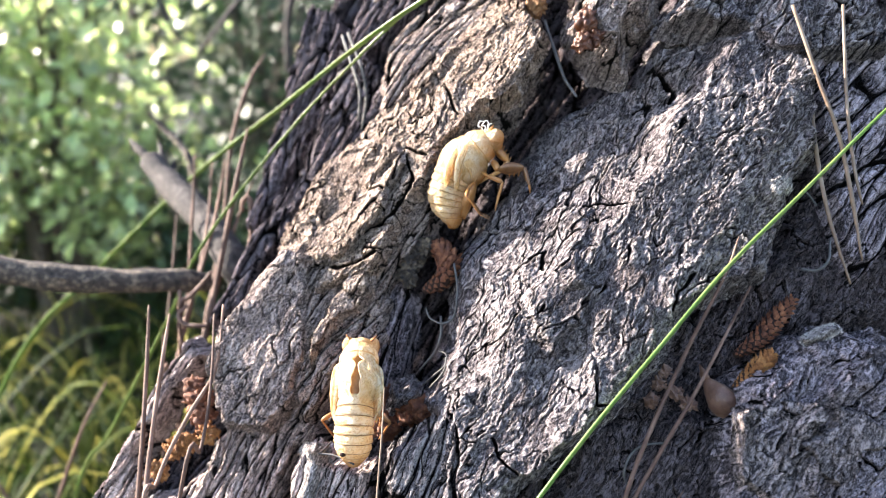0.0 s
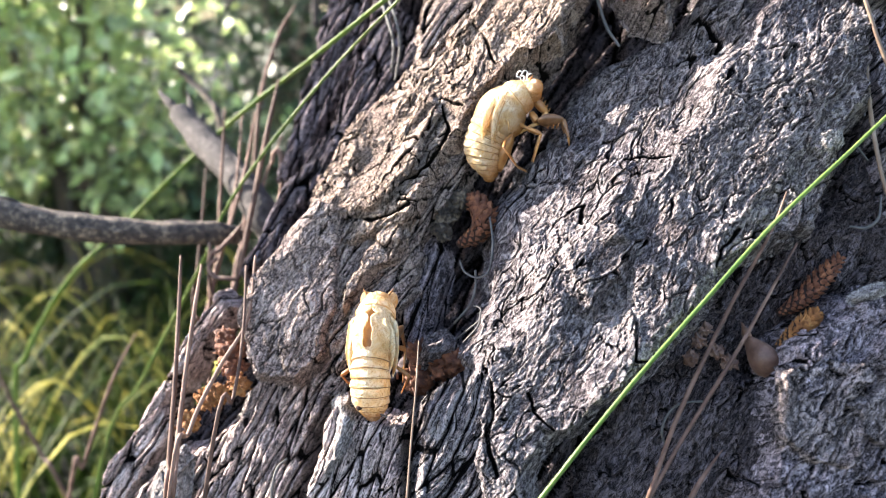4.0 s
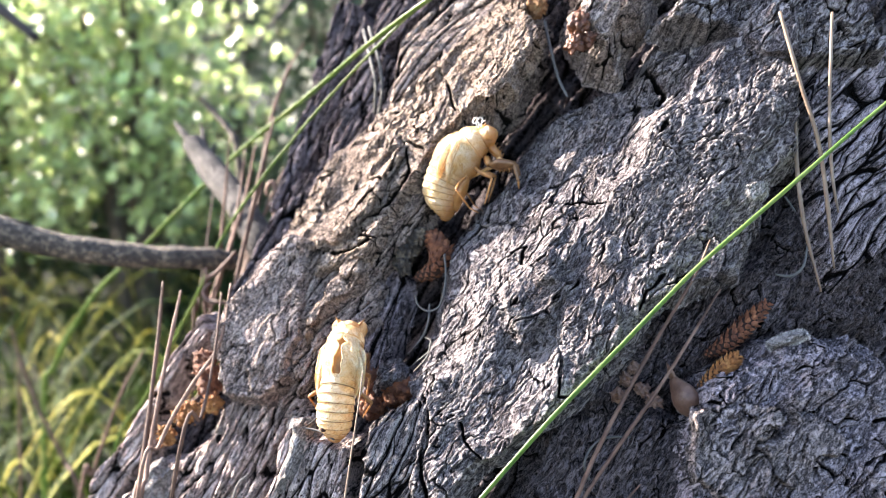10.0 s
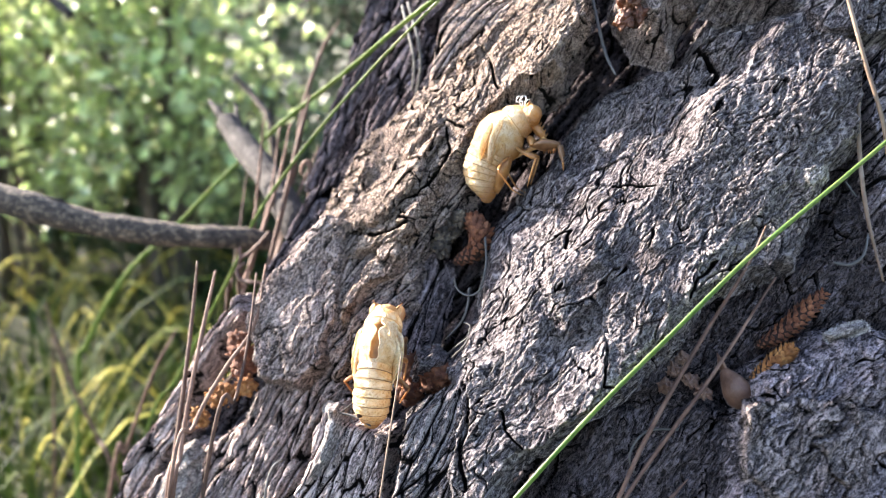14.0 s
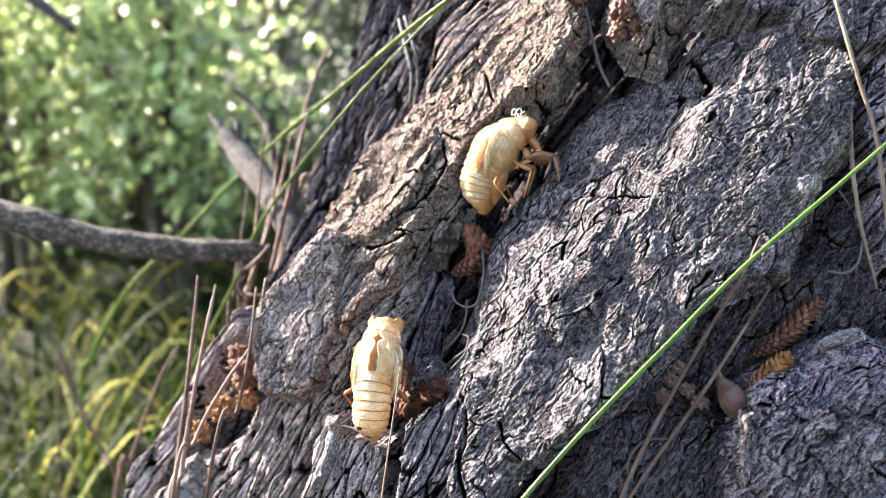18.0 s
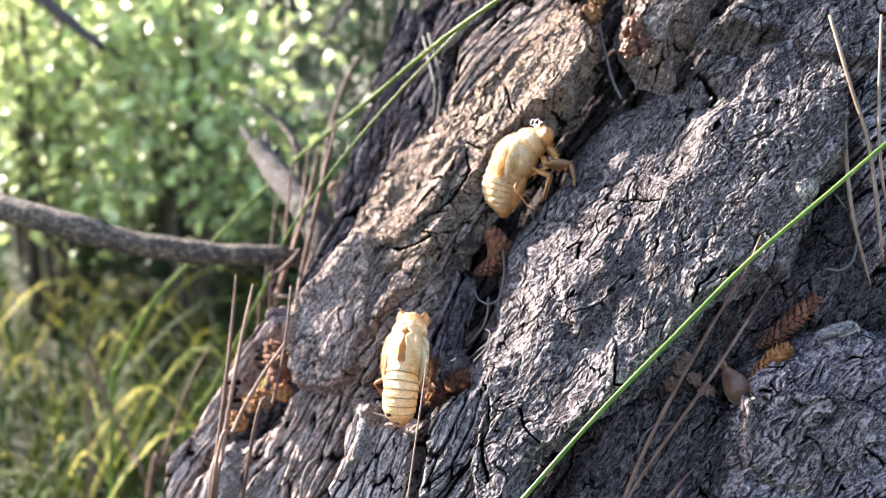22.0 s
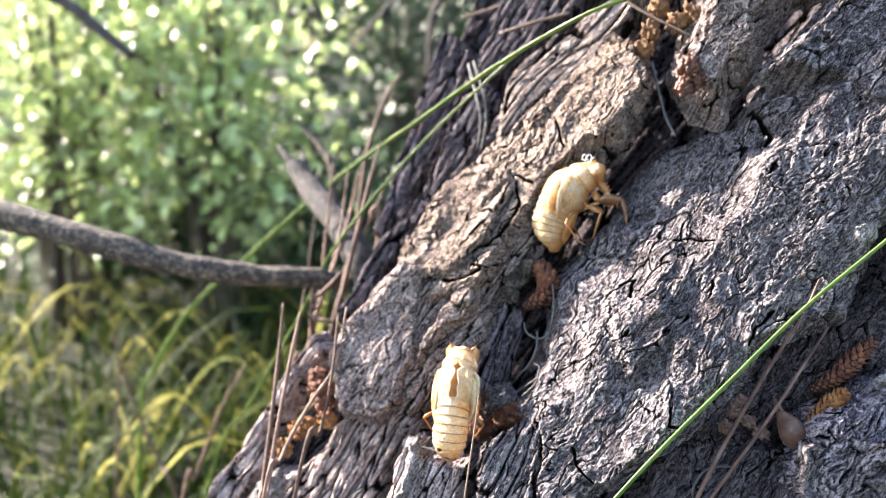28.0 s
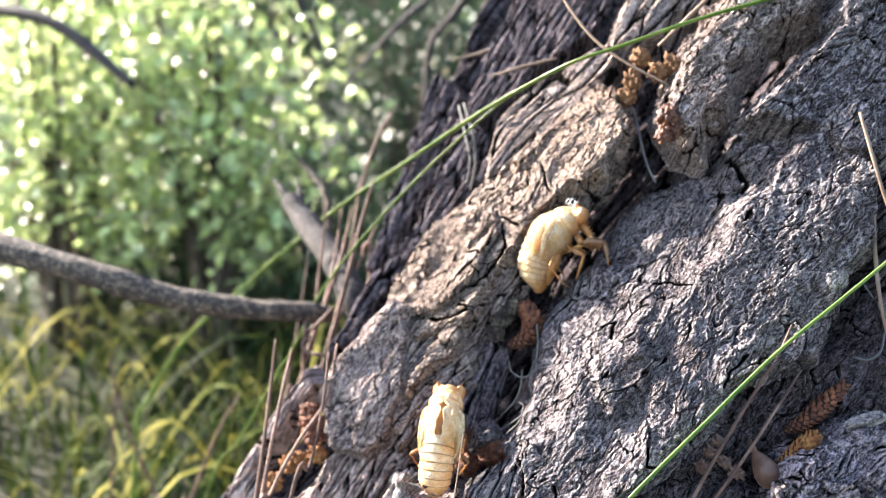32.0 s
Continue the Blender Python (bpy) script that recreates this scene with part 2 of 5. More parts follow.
def rounded(points, steps=6):
    """A smooth line through the points (values beside the place, such as a radius, go along)."""
    p = [np.array(q, float) for q in points]
    if len(p) < 3:
        return [p[0] + (p[-1] - p[0]) * i / steps for i in range(steps + 1)]
    p = [2 * p[0] - p[1]] + p + [2 * p[-1] - p[-2]]
    out = []
    for a, b, c, d in zip(p, p[1:], p[2:], p[3:]):
        for i in range(steps):
            t = i / steps
            out.append(0.5 * (2 * b + (c - a) * t + (2 * a - 5 * b + 4 * c - d) * t * t + (3 * b - a - 3 * c + d) * t ** 3))
    return out + [p[-2]]


def tube(points, sides=8, steps=6, flat=1.0, rough=0.0, seed=0, bm=None, straight=False):
    """A bmesh tube along points (x, y, z, radius). flat: thickness against width; rough: uneven radius."""
    bm = bm or bmesh.new()
    line = [np.array(q, float) for q in points] if straight else rounded(points, steps)
    rnd = random.Random(seed)
    last, up = None, None
    for i, q in enumerate(line):
        way = Vector((line[min(i + 1, len(line) - 1)] - line[max(i - 1, 0)])[:3]).normalized()
        if up is None:
            up = way.orthogonal().normalized()
        up = (up - way * up.dot(way)).normalized()
        side = way.cross(up)
        ring = []
        for k in range(sides):
            a = 2 * math.pi * k / sides
            r = max(q[3], 1e-5) * (1 + rough * (rnd.random() - 0.5) * 2)
            ring.append(bm.verts.new(Vector(q[:3]) + (up * math.cos(a) * flat + side * math.sin(a)) * r))
        if last:
            for k in range(sides):
                bm.faces.new((last[k], last[(k + 1) % sides], ring[(k + 1) % sides], ring[k]))
        else:
            bm.faces.new(ring[::-1])
        last = ring
    bm.faces.new(last)
    return bm


# ---- even noise on a plane ----
def lattice(ix, iy, seed):
    h = (ix.astype(np.int64) * 374761393 + iy.astype(np.int64) * 668265263 + seed * 974634539) & 0xFFFFFFFF
    h = ((h ^ (h >> 13)) * 1274126177) & 0xFFFFFFFF
    return ((h ^ (h >> 16)) & 0xFFFF) / 65535.0


def grain_noise(x, y, seed, octaves=1, gain=0.5):
    total, amount, size = 0.0, 1.0, 0.0
    for o in range(octaves):
        ix, iy = np.floor(x), np.floor(y)
        fx, fy = x - ix, y - iy
        fx, fy = fx * fx * fx * (fx * (fx * 6 - 15) + 10), fy * fy * fy * (fy * (fy * 6 - 15) + 10)
        s = seed * 31 + o
        a, b = lattice(ix, iy, s), lattice(ix + 1, iy, s)
        c, d = lattice(ix, iy + 1, s), lattice(ix + 1, iy + 1, s)
        total = total + amount * (a + (b - a) * fx + (c - a) * fy + (a - b - c + d) * fx * fy)
        size += amount
        x, y, amount = x * 2.03 + 17.1, y * 2.03 + 5.3, amount * gain
    return total / size


def ease(x):
    x = np.clip(x, 0, 1)
    return x * x * (3 - 2 * x)


# ---- the trunk: its bark lies over a leaning face; u across, v up the face, h out of it, in millimetres ----
def on_face(u, v, h=0.0):
    return FACE_O + (FACE_U * u + FACE_V * v + FACE_N * h) * 0.001


def sheet(name, u, v, h, keep, layer=None, lit_wear=None, crack_shade=None):
    """A mesh over the grid u, v with the heights h; only cells that keep marks."""
    rows, cols = u.shape
    o, du, dv, dn = (np.array(w) for w in (FACE_O, FACE_U, FACE_V, FACE_N))
    xyz = o + (u[..., None] * du + v[..., None] * dv + h[..., None] * dn) * 0.001
    cell = keep[:-1, :-1] | keep[1:, :-1] | keep[:-1, 1:] | keep[1:, 1:]
    idx = np.arange(rows * cols).reshape(rows, cols)
    q = np.stack([idx[:-1, :-1], idx[:-1, 1:], idx[1:, 1:], idx[1:, :-1]], -1)[cell]
    used = np.unique(q)
    place = np.zeros(rows * cols, np.int64)
    place[used] = np.arange(len(used))
    q = place[q]
    me = bpy.data.meshes.new(name)
    me.vertices.add(len(used))
    me.vertices.foreach_set("co", xyz.reshape(-1, 3)[used].astype(np.float32).ravel())
    me.loops.add(q.size)
    me.loops.foreach_set("vertex_index", q.astype(np.int32).ravel())
    me.polygons.add(len(q))
    me.polygons.foreach_set("loop_start", np.arange(0, q.size, 4, dtype=np.int32))
    me.polygons.foreach_set("loop_total", np.full(len(q), 4, np.int32))
    if layer is not None:
        at = me.attributes.new("layer", "FLOAT", "POINT")
        at.data.foreach_set("value", layer.ravel()[used].astype(np.float32))
    if lit_wear is not None:
        at = me.attributes.new("lit_wear", "FLOAT", "POINT")
        at.data.foreach_set("value", lit_wear.ravel()[used].astype(np.float32))
    if crack_shade is not None:
        at = me.attributes.new("crack_shade", "FLOAT", "POINT")
        at.data.foreach_set("value", crack_shade.ravel()[used].astype(np.float32))
    me.update(calc_edges=True)
    me.validate()
    return me


def inside(u, v, corners):
    """Signed distance to the outline, positive inside."""
    best, odd = np.full(u.shape, 1e9), np.zeros(u.shape, bool)
    for (ax, ay), (bx, by) in zip(corners, corners[1:] + corners[:1]):
        ex, ey = bx - ax, by - ay
        k = np.clip(((u - ax) * ex + (v - ay) * ey) / (ex * ex + ey * ey), 0, 1)
        best = np.minimum(best, np.hypot(u - ax - k * ex, v - ay - k * ey))
        if ey:
            odd ^= ((ay > v) != (by > v)) & (u < ex * (v - ay) / ey + ax)
    return np.where(odd, best, -best)


def cracked(s, q, seed, along=15.0, across=9.0, width=0.022):
    n = grain_noise(s / along, q / across, seed, 3)
    return 1 - ease(np.abs(n - 0.5) / width)


def mosaic_cells(x, y, seed):
    """Uneven cells on a plane: how far each spot lies from its cell's edge, and a number of the cell's own."""
    ix, iy = np.floor(x), np.floor(y)
    first, second, own = np.full(x.shape, 9.0), np.full(x.shape, 9.0), np.zeros(x.shape)
    for dx in (-1, 0, 1):
        for dy in (-1, 0, 1):
            cx, cy = ix + dx, iy + dy
            d = np.hypot(cx + lattice(cx, cy, seed) - x, cy + lattice(cx, cy, seed + 1) - y)
            near = d < first
            second = np.where(near, first, np.minimum(second, d))
            own = np.where(near, lattice(cx, cy, seed + 2), own)
            first = np.where(near, d, first)
    return second - first, own


TRUNK = thing("pine_tree", Matrix.Translation((-0.13, 0.20, 0.0)), "leaning pine trunk with thick grey fissured bark plates", "pine tree")


def along_line(u, v, line):
    """Distance to a line through the points."""
    best = np.full(u.shape, 1e9)
    for (ax, ay), (bx, by) in zip(line, line[1:]):
        ex, ey = bx - ax, by - ay
        k = np.clip(((u - ax) * ex + (v - ay) * ey) / (ex * ex + ey * ey), 0, 1)
        best = np.minimum(best, np.hypot(u - ax - k * ex, v - ay - k * ey))
    return best


def crests(x, y, seed, octaves=2, gain=0.6):
    """Thin winding crests, 0 to 1."""
    return (1 - np.abs(2 * grain_noise(x, y, seed, octaves, gain) - 1)) ** 4


def terraces(f, riser=0.16):
    level = np.floor(f)
    return level + ease((f - level) / riser), level


def weathered(u, v, s, q, seed, flake, terrace, crumb):
    """Old bark weathered into thin sheets: stepped edges, curled scales with fine cracks, crumbly cork."""
    wx, wy = 1.6 * (grain_noise(s / 5, q / 3, seed + 1, 3) - 0.5), 1.6 * (grain_noise(s / 5, q / 3, seed + 2, 3) - 0.5)
    h, layer, lit_wear, crack_shade = np.zeros(u.shape), np.full(u.shape, 0.5), np.zeros(u.shape), np.zeros(u.shape)
    for k, (a, b, steps, tall) in enumerate(((36, 11, 13, 0.50), (14, 4.2, 6, 0.30))):
        f = steps * grain_noise((s + 2 * wx) / a, (q + 2 * wy) / b, seed + 3 + k, 5, 0.55)
        step, level = terraces(f, 0.09 + 0.05 * k)
        some = ease((grain_noise(u / 13, v / 13, seed + 5 + k, 2) - 0.36) * 6)
        h += 1.5 * terrace * tall * some * (step - 0.5 * steps)
        layer += 0.26 * some * (lattice(level, level * 0, seed + 7) - 0.5)
        fr = f - level
        lit_wear = np.maximum(lit_wear, 0.8 * some * ease(fr / 0.2) * (1 - ease((fr - 0.2) / 0.35)))
    for k, (a, b, deep) in enumerate(((15, 4.6, 1.0), (7.0, 2.1, 0.55))):
        edge, own = mosaic_cells((s + 1.7 * wx) / a, (q + 1.7 * wy) / b, seed + 10 + 3 * k)
        some = ease((grain_noise(u / 10, v / 10, seed + 17 + k, 2) - (0.38, 0.44)[k]) * 7)
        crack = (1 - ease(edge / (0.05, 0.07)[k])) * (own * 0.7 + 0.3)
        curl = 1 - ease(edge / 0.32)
        crack_shade = np.maximum(crack_shade, crack * some)
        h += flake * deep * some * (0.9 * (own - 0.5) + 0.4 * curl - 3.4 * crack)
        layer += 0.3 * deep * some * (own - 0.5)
        lit_wear = np.maximum(lit_wear, 0.55 * deep * some * ease((edge - 0.06) / 0.05) * (1 - ease((edge - 0.14) / 0.2)))
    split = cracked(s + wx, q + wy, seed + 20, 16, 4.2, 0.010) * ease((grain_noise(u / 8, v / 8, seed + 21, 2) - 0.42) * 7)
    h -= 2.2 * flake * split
    crack_shade = np.maximum(crack_shade, split) * min(1, flake)
    where = 0.4 + 0.6 * ease((grain_noise(u / 12, v / 12, seed + 22, 2) - 0.38) * 6)
    lace = crests((s + 0.5 * wx) / 1.7, (q + 0.5 * wy) / 0.85, seed + 23, 3, 0.7)
    h += crumb * where * (0.40 * lace + 0.50 * (grain_noise(s / 0.62, q / 0.45, seed + 24, 2, 0.8) - 0.5))
    return h, layer, np.maximum(lit_wear, 0.85 * lace * where * min(1, crumb)), crack_shade


def furrowed(u, v, s, q, seed, deep, wide, crumb):
    """Bark split along the grain into long lens-shaped strips, each built up of thin layers."""
    wx, wy = 2.2 * (grain_noise(s / 9, q / 4, seed + 1, 3) - 0.5), 1.3 * (grain_noise(s / 7, q / 3, seed + 2, 3) - 0.5)
    edge, own = mosaic_cells((s + 2 * wx) / (7.5 * wide), (q + wy) / wide, seed + 10)
    dome = np.clip(edge / 0.42, 0, 1) ** 0.5
    step, level = terraces(4.5 * dome + 0.8 * (grain_noise(s / 4, q / 1.5, seed + 3, 2) - 0.5), 0.35)
    h = deep * (1.3 * (0.3 * dome + 0.7 * step / 4.5) + 1.1 * (own - 0.5) - 0.6 - 1.8 * (1 - ease(edge / 0.09)))
    e2, o2 = mosaic_cells((s + wx) / (5.5 * wide), (q + 1.3 * wy) / (0.46 * wide), seed + 14)
    h += deep * (0.45 * (o2 - 0.5) - 1.1 * (1 - ease(e2 / 0.12)) * (o2 > 0.3))
    e3, o3 = mosaic_cells((s + 1.4 * wx) / (4.0 * wide), (q + 1.5 * wy) / (0.21 * wide), seed + 17)
    h += deep * (0.3 * (o3 - 0.5) - 0.5 * (1 - ease(e3 / 0.16)) * (o3 > 0.45))
    layer = 0.5 + 0.35 * (own - 0.5) + 0.3 * (o2 - 0.5) + 0.25 * (o3 - 0.5) + 0.12 * (lattice(level, level * 0 + 1, seed) - 0.5)
    lace = crests(s / 2.6, q / 0.9, seed + 23, 3)
    h += crumb * (0.32 * lace + 0.5 * (grain_noise(s / 0.9, q / 0.4, seed + 24, 2, 0.7) - 0.5))
    lit_wear = np.maximum(0.75 * ease((edge - 0.1) / 0.12) * (1 - ease((edge - 0.3) / 0.3)), 0.7 * lace)
    crack_shade = np.maximum(1 - ease(edge / 0.08), np.maximum(0.8 * (1 - ease(e2 / 0.075)) * (o2 > 0.3), 0.5 * (1 - ease(e3 / 0.14)) * (o3 > 0.45)))
    return h, layer, lit_wear, crack_shade


def bark_plate(corners, h, thick, slope, grain, seed, mat=None, bend=None, furrow=0.0, wide=3.0, flake=0.8, terrace=0.8, crumb=0.8, wander=1.0, grow=1.6, bevel=2.4, cuts=(), swell=1.6, step=0.2, label=""):
    """One slab of bark. bend: its broad shape (1, u, v, uu, uv, vv) in place of h and slope; cuts: (line, width, depth) of open cracks."""
    c = np.array(corners, float)
    lo, hi = c.min(0) - 4, c.max(0) + 4
    u, v = np.meshgrid(np.arange(lo[0], hi[0], step), np.arange(lo[1], hi[1], step))
    a = radians(grain)
    s = u * math.cos(a) + v * math.sin(a)
    q = u * math.sin(a) - v * math.cos(a) + 6 * (grain_noise(u / 26, v / 26, seed + 60) - 0.5)
    mu, mv = 3.0 * (grain_noise(u / 9, v / 9, seed + 61, 2) - 0.5), 3.0 * (grain_noise(u / 9, v / 9, seed + 62, 2) - 0.5)
    nu, nv = 1.4 * (grain_noise(u / 2.1, v / 2.1, seed + 63, 3) - 0.5), 1.4 * (grain_noise(u / 2.1, v / 2.1, seed + 64, 3) - 0.5)
    wu, wv = u + wander * (mu + nu), v + wander * (mv + nv)
    d = inside(wu, wv, corners) + grow
    if callable(bend):
        height = bend(u + 2 * mu, v + 2 * mv)
    elif bend:
        height = bend[0] + bend[1] * u + bend[2] * v + bend[3] * u * u + bend[4] * u * v + bend[5] * v * v
    else:
        mid = c.mean(0)
        height = h + slope[0] * (u - mid[0]) + slope[1] * (v - mid[1])
    height += swell * (grain_noise(s / 30, q / 14, seed + 65, 3, 0.45) - 0.5)
    rim, turn = np.zeros(u.shape), 13
    for k in range(turn):
        out = k / turn * bevel + min(1.9, 0.5 + 0.5 * bevel) * (grain_noise(s / 6, q / 2.2, seed + 70 + k, 2) - 0.5)
        rim += ease((d - out) / 0.35 + 0.5) / turn
    height += thick * (rim - 1)
    if furrow:
        more, layer, lit_wear, crack_shade = furrowed(u, v, s, q, seed, furrow, wide, crumb)
    else:
        more, layer, lit_wear, crack_shade = weathered(u, v, s, q, seed, flake, terrace, crumb)
    height += more
    for line, width, depth in cuts:
        e = along_line(u + 0.6 * (mu + nu), v + 0.6 * (mv + nv), line)
        near = width * (0.45 + 1.1 * grain_noise(s / 3, q / 3, seed + 90, 2))
        crack_shade = np.maximum(crack_shade, 1 - ease(e / np.maximum(near, 0.05)))
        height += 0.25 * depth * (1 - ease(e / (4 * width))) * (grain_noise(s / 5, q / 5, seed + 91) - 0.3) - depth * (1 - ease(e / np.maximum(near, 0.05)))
    me = sheet("bark_plate", u, v, height, d > -0.5, np.clip(layer, 0, 1), lit_wear, crack_shade)
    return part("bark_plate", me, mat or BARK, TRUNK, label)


def core_height(u, v):
    a = radians(55)
    s, q = u * math.cos(a) + v * math.sin(a), u * math.sin(a) - v * math.cos(a)
    front = np.interp(q, [-96, -88, -82, -62, -46, -38, -28, 0, 40, 80, 120], [-150, -96, -66, -56, -52, -47, -30, -20, -19, -20, -30])
    left = -117 + (v - 30) * 0.28
    back = np.where(s > -75, -98 - 60 * ease((left + 4 - u) / 10), -200)
    return np.maximum(front, back), s, q


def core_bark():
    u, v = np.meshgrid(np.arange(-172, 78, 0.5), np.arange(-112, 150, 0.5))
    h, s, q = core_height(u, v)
    more, layer, lit_wear, crack_shade = furrowed(u, v, s, q, 5, 1.6, 4.5, 1.0)
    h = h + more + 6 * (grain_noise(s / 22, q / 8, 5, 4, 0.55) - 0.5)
    part("inner_bark", sheet("inner_bark", u, v, h, h > -122, np.clip(layer, 0, 1), lit_wear, crack_shade), BARK_DEEP_SHADE, TRUNK, "inner bark of the crevices, their shade put into its dark colour")


def trunk_body():
    """The rest of the round trunk behind the bark face, from under the ground upward."""
    bm, last = bmesh.new(), None
    a = radians(55)
    for i in range(70):
        s = -520 + i * 22
        ring = []
        flare = 1 + 0.35 * max(0, (-300 - s) / 220) ** 2 - 0.00012 * (s + 300)
        for k in range(96):
            w = 2 * math.pi * k / 96
            n = noise.noise(Vector((math.cos(w) * 3.2, math.sin(w) * 3.2, s / 260)))
            n2 = noise.noise(Vector((math.cos(w) * 13, math.sin(w) * 13, s / 90)))
            r = 128 * flare * (1 + 0.05 * n) + 6 * n2
            q, h = 40 + r * math.cos(w), -158 + r * math.sin(w)
            ring.append(bm.verts.new(on_face(s * math.cos(a) + q * math.sin(a), s * math.sin(a) - q * math.cos(a), h)))
        if last:
            for k in range(96):
                bm.faces.new((last[k], last[(k + 1) % 96], ring[(k + 1) % 96], ring[k]))
        last = ring
    bm.faces.new(last)
    part("trunk_body", bm, BARK, TRUNK)




def main_shape(u, v):
    """A plateau that drops along the grain line towards the crevice, more gently low down."""
    a = radians(55.6)
    s, q = u * math.cos(a) + v * math.sin(a), u * math.sin(a) - v * math.cos(a)
    high = np.interp(q, [-54, -43, -38, -28, -23, -19, -15, -8, 0, 10, 40], [-38, -27, -22, -13.5, -11, -7.5, 0.5, 2.2, 4, 4, 3])
    low = np.interp(q, [-54, -43, -38, -28, -22, -16, -10, 0, 10, 40], [-38, -27, -22, -12, -3.3, -0.2, 1.6, 5, 6, 6])
    k = ease((s + 15) / 25)
    return low + (high - low) * k


RIDGE = (37.4, 0.789, -0.484, 0, 0, 0)
RIDGE_CAP = (38.6, 0.789, -0.484, 0, 0, 0)
trunk_body()
core_bark()
bark_plate([(-26.9, 34.1), (-22, 38.4), (-14.3, 39.9), (-6.4, 39.8), (-2.7, 45.2), (0, 53.7), (3.4, 63.1), (19.1, 57.2), (17.5, 44.9), (26.6, 38.5), (26.3, 27.7), (25.4, 19.3), (19.3, 11.7), (17.9, 4.3), (14.9, -1.6), (14.4, -7.4), (7.6, -11.2), (-0.1, -12.2), (-6.1, -17.1), (-8.8, -23.6), (-14.2, -29.5), (-18, -34.2), (-25, -39.7), (-33.1, -46.8), (-39.8, -49.3), (-43.2, -56.9), (-44, -68.2), (-54.8, -69.6), (-53.1, -60.1), (-53.3, -49.2), (-53, -37.5), (-56.4, -33.3), (-52.3, -27.3), (-51.3, -19.2), (-50.1, -9.2), (-49.7, 1.7), (-42.5, 12), (-34.1, 15.9), (-31.3, 28.1)],
           0, 9, (0, 0), 55, 11, bend=main_shape, bevel=2.6, flake=0.6, terrace=0.75, crumb=1.3, step=0.17,
           cuts=[([(-19.6, -9.7), (-22.4, -12.6), (-23.2, -19.4), (-22.3, -26.5), (-23, -34.5), (-20.5, -35.5)], 0.45, 3.0), ([(-13.3, 8), (-18, 10.3), (-21.6, 9.6)], 0.4, 1.6), ([(-38.2, -47.8), (-41.9, -44.8), (-43.3, -41)], 0.4, 2.4),
                 ([(15.9, 48.8), (17.7, 42.7), (25.1, 40.3)], 0.6, 2.5), ([(-51.8, -36.2), (-50.3, -42.1), (-51.4, -49), (-49.2, -56.5)], 0.7, 3.0), ([(-33.8, -2), (-30.6, -0.8), (-31.7, -5)], 0.5, 2.0), ([(-3.3, 43.8), (0.4, 37.1), (-0.8, 34.3)], 0.8, 3.0),
                 ([(-25, -1.3), (-24.3, -8), (-21.3, -10.7)], 0.6, 2.4), ([(-6.7, -16.5), (-5, -11.8), (-1.2, -8.1)], 0.5, 2.0)])  # main
bark_plate([(-36.4, -11.1), (-30.3, -8.2), (-27.4, -4.3), (-24.4, -3.1), (-23.7, -9.5), (-20.7, -10.7), (-23.5, -15.7), (-26.9, -19.4), (-29.6, -24.3), (-32.8, -19.6), (-34.3, -14.6)], 0, 2.2, (0, 0), 55, 46, bend=lambda u, v: main_shape(u, v) + 1.6, grow=0.3, bevel=1.0, flake=0.8, terrace=1.2, crumb=1.2)  # torn flap
bark_plate([(-22.2, -13.2), (-18.4, -10.7), (-13.3, -11.9), (-9.9, -16.6), (-10.9, -23.6), (-16.3, -29.6), (-20.4, -34.3), (-22.5, -28.7), (-22.2, -19.3)], 0, 2.0, (0, 0), 55, 47, bend=lambda u, v: main_shape(u, v) + 1.3, grow=0.1, bevel=0.8, flake=0.6, terrace=0.7, crumb=0.8)  # split flake
bark_plate([(15.9, 47.1), (18.7, 55.2), (26.6, 53.6), (26.1, 41.5), (18.5, 41.8)], 0, 2.0, (0, 0), 55, 48, bend=lambda u, v: main_shape(u, v) + 1.5, grow=0.1, bevel=0.8, flake=0.5, terrace=0.5, crumb=0.6)  # upper flake
bark_plate([(14.6, 11.7), (18.5, 13), (19.6, 10), (16.8, 7.5), (14.6, 8.7)], 0, 1.4, (0, 0), 55, 49, BARK_PALE, bend=lambda u, v: main_shape(u, v) + 1.3, grow=0, wander=0.5, bevel=0.5, flake=0.4, terrace=0.4, crumb=0.8)  # pale scar
bark_plate([(19.2, 31.4), (23, 30.1), (22.5, 28.2), (19.7, 28.8)], 0, 1.4, (0, 0), 55, 50, BARK_PALE, bend=lambda u, v: main_shape(u, v) + 1.3, grow=0, wander=0.5, bevel=0.5, flake=0.4, terrace=0.4, crumb=0.8)  # pale scar
bark_plate([(-83, -43), (-74, -48), (-70, -48), (-70, -74), (-92, -76), (-90, -61), (-87, -49)], -14, 16, (0.1, 0), 70, 14, BARK_STRIP, furrow=0.9, wide=2.6)  # under shell
bark_plate([(-64.7, -43.7), (-58.7, -39.7), (-53.5, -35.1), (-50.5, -37.4), (-50, -48.2), (-50.6, -58.8), (-51, -71.4), (-66.2, -72.6), (-65.7, -59.8), (-65.5, -49.1)], -3.4, 14, (0.1, 0), 68, 15, furrow=0.55, wide=3.6, crumb=1.0)  # nub
